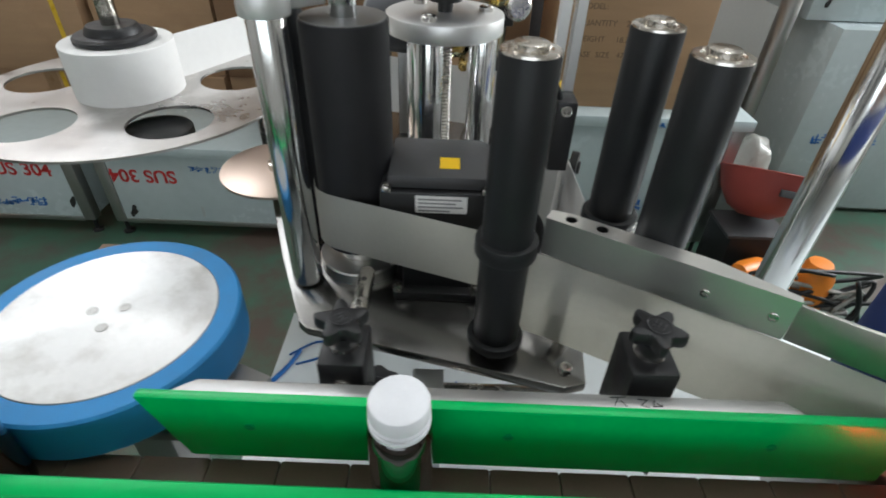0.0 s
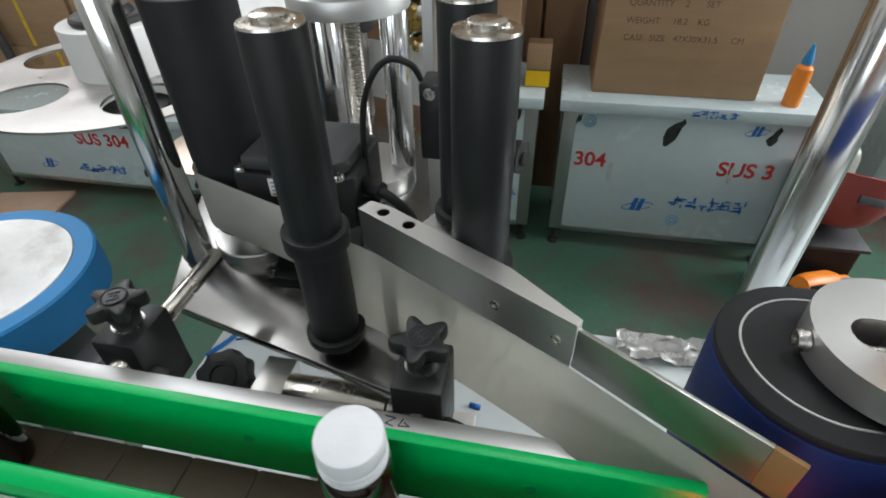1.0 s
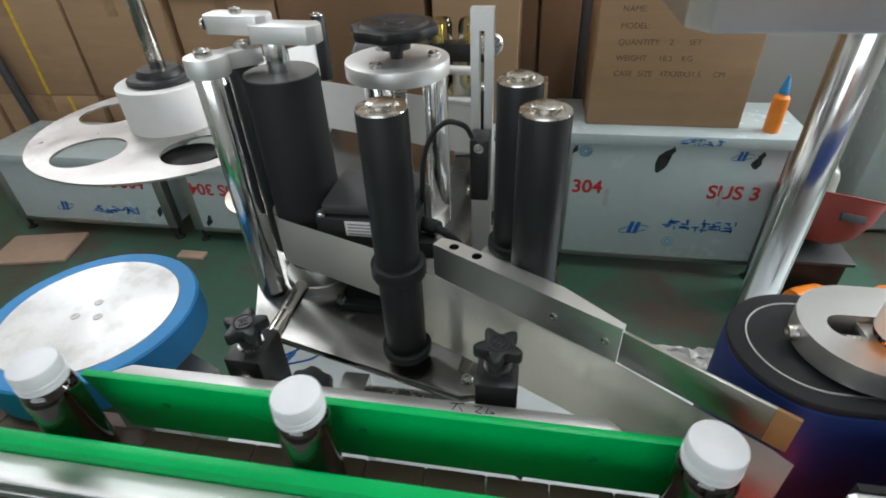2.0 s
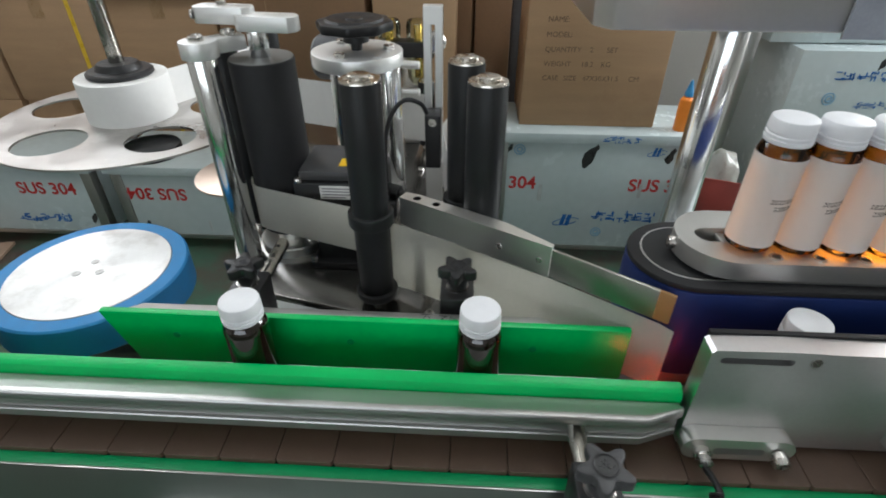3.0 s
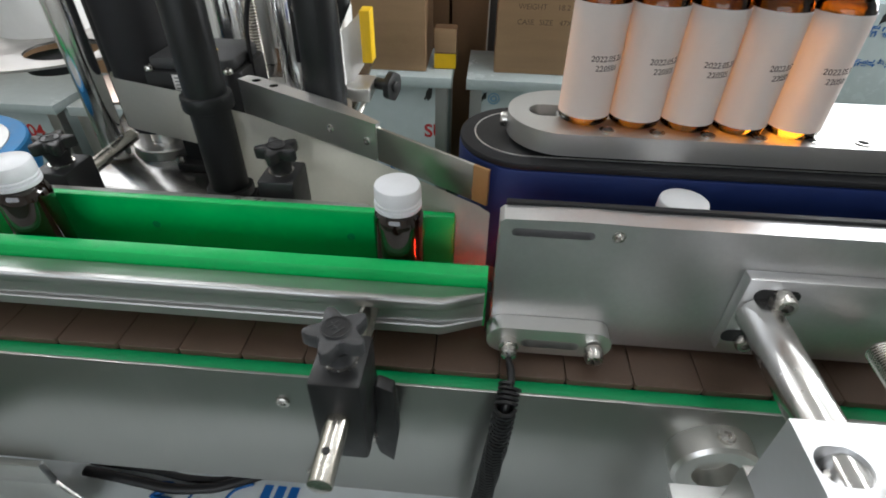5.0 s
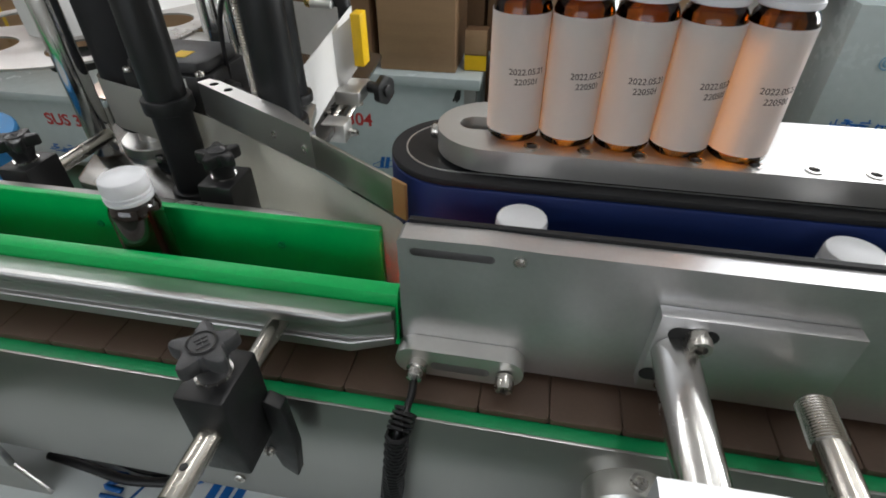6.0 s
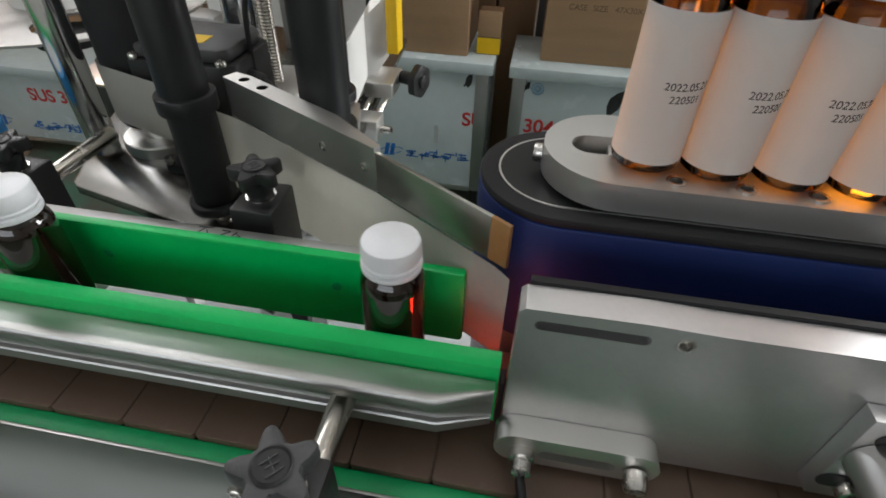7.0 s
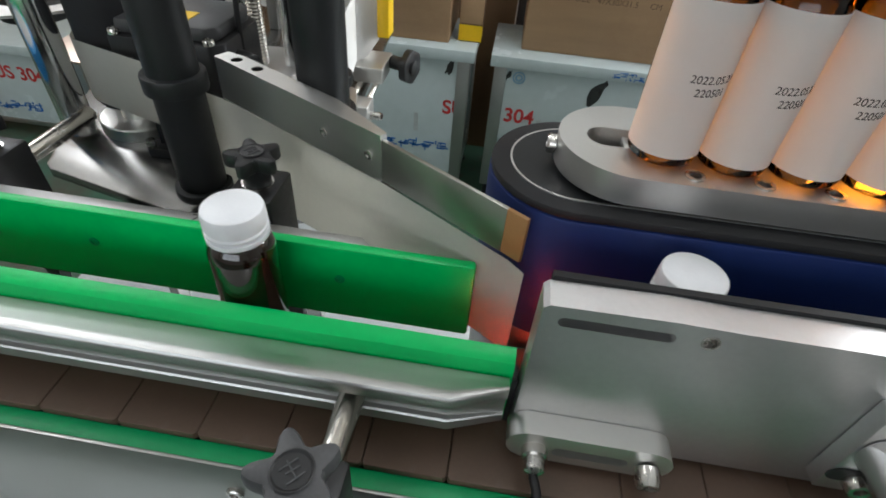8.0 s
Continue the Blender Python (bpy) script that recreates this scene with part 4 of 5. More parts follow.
# ---- wrapping station ----
def wrapping_station():
    x1 = 1.15
    c = thing("wrap_belt_unit", "bottle wrapping unit with a dark blue belt round black pulleys", "wrapping unit")
    cy, r = 0.192, 0.0415
    part("belt", prism(stadium(0.2650, x1, cy, r, 28), 0.806, 0.8812, 0.0012), BLUE_BELT, c, "dark blue rubber belt")
    part("flange", prism(stadium(0.2650, x1, cy, r - 0.0004, 28), 0.8813, 0.8858, 0.0012), BLACK_RUBBER, c, "black belt edge")
    part("rim_line", ring_stadium(0.2650, x1, cy, r - 0.0092, r - 0.0101, 0.8858, 0.88625), ALU, c, "thin bright steel rim")
    part("top_plate", prism(stadium(0.2650, x1, cy, r - 0.0101, 28), 0.8858, 0.8861, 0), BLACK_ANOD, c, "black top plate")
    part("pulley_cover", prism(stadium(0.283, x1, cy, r - 0.0165, 24), 0.8862, 0.8884, 0.0006), BLACK_PLASTIC, c)
    part("body", prism(stadium(0.2650, x1, cy, r - 0.003, 20), 0.70, 0.8055, 0.001), STEEL_FLAT, c)
    part("support", box(0.42, 0.50, 0.17, 0.22, 0.622, 0.70, 0.002), STEEL_FLAT, c)
    g = thing("steel_guide_bar", "slotted satin steel bar with drilled holes on the wrapping unit", "guide bar")
    gx, gy, gr = 0.2855, 0.1905, 0.0330
    holes = [[p for p in stadium(gx - 0.012, gx + 0.014, gy, 0.0085, 10)][::-1]]
    holes += [circle(0.3077 + 0.0278 * k, 0.1655, 0.0026, 16)[::-1] for k in range(18)]
    part("bar", prism(stadium(gx, x1, gy, gr, 24), 0.8886, 0.9020, 0, holes), ALU, g, "satin steel bar")
    for k in range(10):
        part("bushing", lathe([(0.0027, 0.9021), (0.0042, 0.9021), (0.0042, 0.9026), (0.0027, 0.9026)], 20, None, Matrix.Translation((0.3077 + 0.0278 * k, 0.1655, 0))), SCREW, g)
    part("slide", box(gx - 0.003, gx + 0.004, gy - 0.0083, gy + 0.0083, 0.8890, 0.8985, 0.0005), ALU_MILLED, g)
    part("adjusting_screw", rod((gx - 0.0200, gy, 0.8935), (gx + 0.022, gy, 0.8935), 0.0022), SCREW, g)
    hexbolt("screw", g, (gx - gr - 0.0002, gy, 0.8950), (-1, 0, 0), 0.0045, 0.004)

    # fixed plate that the bottles roll against
    p = thing("backing_plate", "thick satin aluminium backing plate with a slot and black foam strip", "backing plate")
    px0, px1, y0, y1 = 0.2495, 1.15, 0.0985, 0.1115
    q = Matrix.Rotation(radians(90), 4, "X")
    out = [(px0, 0.7995), (px1, 0.7995), (px1, 0.8832), (px0 + 0.07, 0.8832), (px0 + 0.045, 0.8840), (px0 + 0.002, 0.8832), (px0, 0.8812)]
    slot = [(a, b) for a, b in stadium(0.2580, 0.2945, 0.8757, 0.0024, 8)][::-1]
    hole = circle(0.3085, 0.8764, 0.0026, 18)[::-1]
    part("plate", prism(out, -y1, -y0, 0, [slot, hole], None, q), PLATE_ALU, p, "satin aluminium plate")
    # Slot floor in darker grey: the shade inside the slot put into its colour.
    part("slot_floor", box(0.2562, 0.2963, y0 + 0.0070, y0 + 0.0090, 0.8734, 0.8780, 0), DULL_STEEL, p)
    part("threaded_hole", lathe([(0, -0.0030), (0.0022, -0.0030), (0.0025, -0.0002), (0.0025, 0.0004), (0.0034, 0.0004), (0.0034, 0)], 20, None, Matrix.Translation((0.3085, y0, 0.8764)) @ q), SCREW, p)
    t = B()
    sweep(t, [(0.1118, 0.8020), (0.1150, 0.8020), (0.1150, 0.8850), (0.1118, 0.8850)], px0 + 0.003, px1)
    part("foam_strip", t, BLACK_RUBBER, p, "black foam strip")
    # sensor bracket low on the plate
    br = part("sensor_bracket", prism(stadium(0.2570, 0.3075, 0.8085, 0.0095, 12), -y0 + 0.0002, -y0 + 0.0110, 0, [stadium(0.2700, 0.2960, 0.8070, 0.0030, 8)[::-1]], None, q), ALU_MILLED, p, "slotted aluminium sensor bracket")
    # Added grey floor darkens the open bracket slot as inner shade would.
    part("slot_floor", box(0.2672, 0.2988, y0 - 0.0045, y0 - 0.0030, 0.8041, 0.8099, 0), DULL_STEEL, br)
    hexbolt("screw", br, (0.3075, y0 - 0.011, 0.8060), (0, -1, -0.2), 0.0052, 0.008)
    se = part("sensor", lathe([(0, 0), (0.0055, 0), (0.0055, 0.004), (0.0042, 0.0045), (0.0042, 0.010), (0.002, 0.011), (0, 0.011)], 20, None, Matrix.Translation((0.2600, y0 - 0.011, 0.8065)) @ q), SCREW, p, "small round photo sensor")
    # second bracket with rods
    b2 = part("rod_bracket", prism([(0.3735, 0.8100), (0.46, 0.8100), (0.46, 0.8615), (0.3745, 0.8615)], -y0 + 0.0002, -y0 + 0.0080, 0.0004, (), None, q), PLATE_ALU, p, "aluminium rod bracket")
    for dz, dx in ((0.8220, 0.3770), (0.8515, 0.3835)):
        # Dark ovals laid on the bracket face stand in for shaded through-slots.
        part("oval_slot", prism(stadium(dx, dx + 0.014, dz, 0.0042, 8), -y0 + 0.0081, -y0 + 0.0085, 0, (), None, q), DARK_HOLE, b2)
    hexbolt("screw", b2, (0.3925, y0 - 0.0085, 0.8512), (0, -1, 0), 0.0056, 0.008)
    hexbolt("screw", b2, (0.3850, y0 - 0.0085, 0.8195), (0, -1, 0), 0.0050, 0.005)
    part("rod", rod((0.3848, y0 - 0.0086, 0.8400), (0.3848, -0.010, 0.8400), 0.0105, 36), ROD_STEEL, p, "polished steel mounting rod")
    d = Vector((0.446, 0.0, 0.826)) - Vector((0.446, 0.080, 0.830))
    turns = [(0.0078 if k % 2 else 0.0069, 0.0008 + 0.0007 * k) for k in range(31)]
    t = lathe([(0, 0), (0.0066, 0)] + turns + [(0.0070, 0.0228), (0.0070, d.length), (0, d.length)], 24, None, Matrix.Translation((0.446, 0.080, 0.830)) @ d.to_track_quat("Z", "Y").to_matrix().to_4x4())
    part("threaded_rod", t, NICKEL, p, "steel rod with a threaded end")
    # red light of the sensor between the rails
    s = thing("red_photo_sensor", "photo sensor showing a red light at the rail end", "sensor", (0.2478, 0.1090, 0.812))
    part("body", box(-0.0013, 0.0013, -0.004, 0.0045, -0.010, 0.016, 0.0003), BLACK_PLASTIC, s)
    part("lens", box(-0.0012, 0.0012, 0.0046, 0.0054, -0.0085, 0.006, 0.0002), RED_LED, s, "glowing red lens")
    part("foot", box(-0.001, 0.001, -0.003, 0.001, -0.0173, -0.010, 0), BLACK_PLASTIC, s)

    # coiled lead of the sensor
    k = thing("coiled_cable", "black coiled sensor cable hanging over the side panel", "cable")
    path = [(0.2600, 0.0765, 0.8045), (0.2612, 0.068, 0.8060), (0.2608, 0.058, 0.8070), (0.2585, 0.0475, 0.8010), (0.2565, 0.0440, 0.7750), (0.2515, 0.0400, 0.7230), (0.2460, 0.0380, 0.660), (0.242, 0.036, 0.58)]
    part("core", tube(path, 0.0021, 8, None, 8), CABLE, k)
    dense = []
    pv = [Vector(p2) for p2 in path[2:]]
    for a, b in zip(pv, pv[1:]):
        for j in range(10):
            dense.append(a.lerp(b, j / 10))
    t = B()
    ln = 0.0
    coil = []
    for a, b in zip(dense, dense[1:]):
        d = (b - a)
        n1 = d.cross(Vector((1, 0, 0))).normalized()
        n2 = d.cross(n1).normalized()
        steps = max(2, int(d.length / 0.0003))
        for j in range(steps):
            ph = 2 * math.pi * ln / 0.0025
            coil.append(a + d * (j / steps) + 0.0054 * (math.cos(ph) * n1 + math.sin(ph) * n2))
            ln += d.length / steps
    part("coil", tube(coil, 0.0011, 5, t), CABLE, k, "tight black spiral")

    # square aluminium block that holds the rods
    a = thing("rod_holder", "bare aluminium block with a bore holding the rods", "holder", (0.3645, 0.0165, 0))
    bore = stadium(0.0095, 0.0135, -0.0190, 0.0082, 12)
    b = prism([(0, 0), (0.092, 0.001), (0.092, -0.075), (0, -0.075)], 0.809, 0.853, 0, [bore[::-1]])
    part("block", b, HOLDER_ALU, a, "bare milled aluminium block")
    part("bore", prism(stadium(0.0095, 0.0135, -0.0190, 0.0081, 12), 0.836, 0.838, 0), DARK_HOLE, a)
    hexbolt("screw", a, (0.0130, -0.0200, 0.838), (0, 0, 1), 0.0062, 0.007)
    w = part("wing_screw", rod((0.037, -0.020, 0.8532), (0.037, -0.020, 0.868), 0.004), NICKEL, a, "cast wing screw")
    part("wing", rod((0.028, -0.026, 0.868), (0.048, -0.012, 0.872), 0.0035), NICKEL, w)
    part("foot_plate", box(-0.0215, 0.0205, -0.016, 0.0135, 0.770, 0.775, 0.0008), ALU_LIGHT, a, "pale aluminium foot plate")
    part("stalk", box(0.0, 0.020, -0.014, 0.006, 0.775, 0.809, 0.001), ALU, a)
    part("stalk", box(0.0, 0.020, -0.014, 0.006, 0.606, 0.770, 0.001), ALU, a)


def ring_stadium(x0, x1, cy, ro, ri, z0, z1):
    return prism(stadium(x0, x1, cy, ro, 28), z0, z1, 0, [stadium(x0, x1, cy, ri, 28)[::-1]])


def machine_frame():
    f = thing("machine_frame", "machine cabinet covered in white and blue protective film", "machine frame")
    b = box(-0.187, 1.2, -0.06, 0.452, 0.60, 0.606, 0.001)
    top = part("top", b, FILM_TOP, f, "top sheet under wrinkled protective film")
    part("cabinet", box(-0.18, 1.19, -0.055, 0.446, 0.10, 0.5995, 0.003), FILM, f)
    for x in (0.0, 1.12):
        for y in (0.0, 0.36):
            part("foot", cyl(0.025, 0.0, 0.10, 0.002, 20, None, Matrix.Translation((x, y, 0))), BLACK_PLASTIC, f)
    def stroke(pts, r, steps=4):
        part("print_stroke", tube(pts, r, 5, None, steps), FILM_BLUE, top, "blue film print")
    def scrawl(cx, cy, s, n, rot=0.0):
        pts = []
        for k in range(n):
            a = k * 1.9 + rot
            pts.append((cx + s * (k / n - 0.5) * 2.2 + s * 0.35 * math.cos(a), cy + s * 0.5 * math.sin(a * 1.3), 0.6068))
        stroke(pts, 0.0016, 6)
    stroke([(0.016, 0.066, 0.6068), (0.022, 0.081, 0.6068), (0.026, 0.092, 0.6068)], 0.0011, 4)
    stroke([(-0.012, 0.084, 0.6068), (0.004, 0.084, 0.6068), (-0.010, 0.074, 0.6068), (0.006, 0.072, 0.6068)], 0.0028, 4)
    stroke([(-0.010, 0.066, 0.6068), (0.010, 0.066, 0.6068)], 0.0018, 0)
    stroke([(0.068, 0.092, 0.6068), (0.054, 0.085, 0.6068), (0.049, 0.072, 0.6068), (0.055, 0.062, 0.6068), (0.066, 0.066, 0.6068)], 0.0013, 6)
    for px in (0.075, 0.086, 0.097):
        part("print_stroke", prism([(px, 0.066), (px + 0.008, 0.066), (px + 0.010, 0.092), (px + 0.003, 0.092)], 0.6064, 0.6072, 0), FILM_BLUE, top, "blue film print")
    stroke([(-0.186, 0.345, 0.6068), (-0.172, 0.37, 0.6068), (-0.165, 0.392, 0.6068)], 0.003, 4)
    stroke([(-0.175, 0.385, 0.6068), (-0.150, 0.405, 0.6068), (-0.130, 0.402, 0.6068), (-0.138, 0.385, 0.6068), (-0.165, 0.372, 0.6068)], 0.0013, 6)
    stroke([(0.010, 0.356, 0.6068), (0.022, 0.346, 0.6068), (0.036, 0.352, 0.6068), (0.028, 0.342, 0.6068)], 0.002, 5)
    stroke([(0.105, 0.336, 0.6068), (0.116, 0.334, 0.6068)], 0.003, 0)
    scrawl(0.16, 0.07, 0.02, 8, 0.7)
    scrawl(0.26, 0.19, 0.02, 8, 0.3)
    scrawl(-0.02, 0.20, 0.03, 7, 1.0)
    scrawl(0.12, 0.215, 0.02, 9, 2.0)
    # tension bar and knob between conveyor and base plate
    a = thing("adjusting_bar", "steel adjusting bar with a black round knob", "adjusting bar", (0.0, 0.226, 0))
    part("bar", rod((-0.004, 0, 0.748), (0.072, 0.001, 0.748), 0.0140), NICKEL, a, "round steel bar")
    part("ring", rod((0.066, 0.001, 0.748), (0.068, 0.001, 0.748), 0.0143), BLACK_PLASTIC, a)
    part("bracket", box(-0.026, -0.004, -0.012, 0.02, 0.735, 0.760, 0.001), ALU, a, "aluminium bracket")
    part("tail", box(0.075, 0.125, -0.03, 0.0, 0.735, 0.76, 0.001), ALU, a)
    k = part("knob", prism(star(0.0200, 0.0022, 8, 80), 0, 0.014, 0.002, (), None, pose(-0.050, 0.004, 0.748, 32, 0, 0)), BLACK_PLASTIC, a, "black fluted round knob")
    part("knob_ring", lathe([(0.0115, 0.0141), (0.0110, 0.0156), (0.0080, 0.0156), (0.0074, 0.0141)], 28, None, pose(-0.050, 0.004, 0.748, 32, 0, 0)), BLACK_PLASTIC, k)
    part("stem", rod((-0.055, 0.0, 0.752), (-0.012, 0.0, 0.748), 0.004), NICKEL, a)
    part("prop", box(-0.012, -0.004, 0.0, 0.012, 0.606, 0.735, 0.001), ALU, a)
    # loose loom of cables under the bed
    w = thing("cable_loom", "black cables lying on the film under the conveyor bed", "cable")
    part("cable", tube([(-0.074, 0.088, 0.6105), (-0.051, 0.086, 0.6105), (-0.024, 0.083, 0.6105), (0.003, 0.080, 0.6105), (0.027, 0.082, 0.6105), (0.05, 0.088, 0.6105), (0.12, 0.12, 0.6105)], 0.0042, 10, None, 8), CABLE, w)
    part("cable", tube([(-0.074, 0.097, 0.6095), (-0.02, 0.094, 0.6095), (0.02, 0.090, 0.6095), (0.06, 0.096, 0.6095), (0.13, 0.13, 0.6095)], 0.003, 10, None, 8), CABLE, w)


def control_box():
    c = thing("control_cabinet", "stainless control cabinet on a thick chrome post", "cabinet", (0.3764, 0.4700, 0))
    part("post", cyl(0.0185, 0.02, 0.9898, 0.0005, 40), CHROME, c, "thick chrome post")
    part("foot", cyl(0.06, 0.0, 0.02, 0.002, 40), STEEL_FLAT, c)
    b = prism([(-0.157, -0.060), (-0.142, -0.078), (0.140, -0.078), (0.140, 0.10), (-0.157, 0.10)], 0.990, 1.30, 0.003)
    part("housing", b, mat("pale_brushed_stainless", (0.66, 0.64, 0.60), 0.36, 1.0, 0.05, 8, 0.02, 260), c, "brushed stainless housing")
    part("sticker_plate", box(0.060, 0.1395, -0.0815, -0.0784, 0.9860, 1.16, 0.0006), mat("grey_sticker", (0.3, 0.32, 0.36), 0.4), c, "grey plate")
    part("warning_sticker", cyl(0.022, 0.0794, 0.0798, 0, 36, None, Matrix.Translation((0.106, -0.0023, 1.036)) @ Matrix.Rotation(radians(90), 4, "X")), YELLOW, c, "round yellow sticker")


conveyor()
guide_rails()
rail_clamp(0.1805, 0.0354, -0.0118, 0.0960, 0.8205, 0.8645, "black rail clamp with star knob on the side panel", 44, 1, (0.0120, 0.0155), GREY_KNOB)
rail_clamp(-0.0590, 0.1905, 0.1646, 0.2705, 0.828, 0.8645, "black rail clamp with star knob beyond the far rail", 30, -1, (0.0125, 0.0155))
rail_clamp(0.103, 0.1875, 0.1646, 0.212, 0.828, 0.8700, "black rail clamp with star knob beside the label web", 50, -1, (0.0125, 0.0155))
labelling_station()
WHEEL = spacing_wheel()
wheel_bracket()
label_reel()
wrapping_station()
machine_frame()
control_box()
STANDING = [bottle(0.2962 + 0.0290 * k, 0.1830 - 0.0012 * k, 0.9021, True, 22 + (0, 4, -3, 10, -2)[k], "labelled bottles") for k in range(5)]
RUNNING = [(x, bottle(x, 0.129, BELT, False, 40 * k, "bottles on the chain", False)) for k, x in enumerate((-0.023, -0.223, -0.377, -0.604, -0.790))]


# ---- far side of the workshop ----
def film_bench(x0, x1, y0, y1, h, label, prints=True, upside=False, foot=0.06):
    b = thing("film_bench", label, "bench", ((x0 + x1) / 2, (y0 + y1) / 2, 0), "film-covered benches")
    w, d = (x1 - x0) / 2, (y1 - y0) / 2
    part("top", box(-w - 0.012, w + 0.012, -d - 0.015, d, h - 0.032, h, 0.003), FILM, b, "bench top under protective film")
    for sx in (-1, 1):
        for sy in (-1, 1):
            lg = part("leg", box(sx * (w - 0.018) - 0.018, sx * (w - 0.018) + 0.018, sy * (d - 0.018) - 0.018, sy * (d - 0.018) + 0.018, foot, h - 0.032, 0.002), STEEL_FLAT, b, "square steel leg")
            part("foot", lathe([(0, 0), (0.018, 0), (0.018, 0.006), (0.007, 0.010), (0.007, foot), (0, foot)], 18, None, Matrix.Translation((sx * (w - 0.018), sy * (d - 0.018), 0))), BLACK_PLASTIC, lg)
    fr = part("front_panel", box(-w + 0.036, w - 0.036, -d + 0.004, -d + 0.010, foot + 0.012, h - 0.034, 0.001), FILM, b, "steel panel under printed protective film")
    part("lower_rail", box(-w + 0.036, w - 0.036, -d + 0.001, -d + 0.03, foot - 0.004, foot + 0.012, 0.001), STEEL, b)
    part("side_panel", box(w - 0.008, w - 0.003, -d + 0.036, d - 0.036, foot + 0.01, h - 0.034, 0.001), FILM, b)
    part("side_panel", box(-w + 0.003, -w + 0.008, -d + 0.036, d - 0.036, foot + 0.01, h - 0.034, 0.001), FILM, b)
    return b, fr, w, d


def film_print(fr, items):
    """Red lettering, blue marks and torn dark patches on a film face; x, z from the bench's middle and floor."""
    for kind, x, z, s, y in items:
        if kind in ("304", "SUS 3", "SU"):
            part("red_lettering", letters(kind, s, pose(x, y - 0.0006, z, 90, 0, 0), 0.0003, 0, "CENTER", s * 0.022), FILM_RED, fr, "red lettering")
        elif kind in ("sus", "sus_r"):
            m = pose(x, y - 0.0006, z, 90, 0, 0) if kind == "sus" else pose(x, y - 0.0006, z, 90, 180, 0)
            part("red_lettering", letters("SUS 304", s, m, 0.0003, 0, "CENTER", s * 0.022), FILM_RED, fr, "red SUS 304 lettering")
        elif kind == "logo":
            t = B()
            for dx in (-0.2, 0.2):
                prism([(x + s * (dx - 0.26), z - s * 0.45), (x + s * (dx + 0.04), z - s * 0.45), (x + s * (dx + 0.22), z + s * 0.5), (x + s * (dx - 0.06), z + s * 0.5)], -y + 0.0003, -y + 0.0009, 0, (), t, Matrix.Rotation(radians(90), 4, "X"))
            pts = [(x + s * 0.95 * math.cos(a), y - 0.0006, z - s * 0.1 + s * 0.28 * math.sin(a) + s * 0.2 * math.cos(a)) for a in (k * 0.3 for k in range(20))]
            tube(pts, s * 0.03, 4, t)
            part("blue_mark", t, FILM_BLUE, fr, "blue printed mark")
        elif kind == "bars":
            rnd = random.Random(int(x * 997 + z * 131))
            for k in range(5):
                t = B()
                cx = x + s * (k - 2) * 1.15
                for j in range(8):
                    ax, az = cx + s * rnd.uniform(-0.4, 0.4), z + s * rnd.uniform(-0.45, 0.45)
                    L, hor = s * rnd.uniform(0.3, 0.8), rnd.random() < 0.5
                    bx, bz = (ax + L, az) if hor else (ax, az + L * 0.7)
                    tube([(ax - (L / 2 if hor else 0), y - 0.0006, az - (0 if hor else L * 0.35)), (bx - (L / 2 if hor else 0), y - 0.0006, bz - (0 if hor else L * 0.35))], s * 0.07, 4, t)
                part("blue_mark", t, FILM_BLUE, fr, "blue printed mark")
        elif kind == "seal":
            t = B()
            pts = [(x + s * math.cos(a), y - 0.0006, z + s * math.sin(a)) for a in (k * 0.35 for k in range(19))]
            tube(pts, s * 0.16, 4, t)
            pts = [(x + s * 0.5 * math.cos(a), y - 0.0006, z + s * 0.5 * math.sin(a)) for a in (k * 0.45 for k in range(15))]
            tube(pts, s * 0.2, 4, t)
            part("blue_seal", t, mat("pale_blue_print", (0.22, 0.38, 0.52), 0.4), fr, "pale blue printed seal")
        elif kind == "torn":
            rnd = random.Random(int(x * 733 + z * 577))
            pts = [(x + s * (0.2 + 0.45 * rnd.random()) * math.cos(a) + s * 0.35 * math.sin(a), z + s * (0.6 + 0.7 * rnd.random()) * math.sin(a)) for a in (2 * math.pi * k / 13 for k in range(13))]
            part("torn_patch", prism(pts, -y + 0.0002, -y + 0.0007, 0, (), None, Matrix.Rotation(radians(90), 4, "X")), GUM, fr, "dark torn patch of film", False)
        elif kind == "handle":
            part("handle_slot", box(x - s * 0.22, x + s * 0.22, y - 0.001, y - 0.0002, z - s, z + s, 0), mat("grey_handle_strip", (0.4, 0.43, 0.43), 0.35), fr, "grey strip showing through the film")


def carton(x, y, z, w, d, h, material=CARTON, label="plain brown corrugated carton", rz=0, tape=True, group="cartons"):
    c = thing("carton", label, "carton", (x, y, z), group, rz=rz)
    part("box", box(-w / 2, w / 2, -d / 2, d / 2, 0, h, 0.004), material, c)
    if tape:
        part("top_tape", box(-w / 2 - 0.0004, w / 2 + 0.0004, -0.024, 0.024, h, h + 0.0006, 0), TAPE_CLEAR, c, "brown packing tape")
        part("front_tape", box(-0.024, 0.024, -d / 2 - 0.0006, -d / 2, h * 0.82, h, 0), TAPE_CLEAR, c)
    return c


TAPE_CLEAR = mat("brown_packing_tape", (0.3, 0.19, 0.1), 0.3, 0, 0.05)


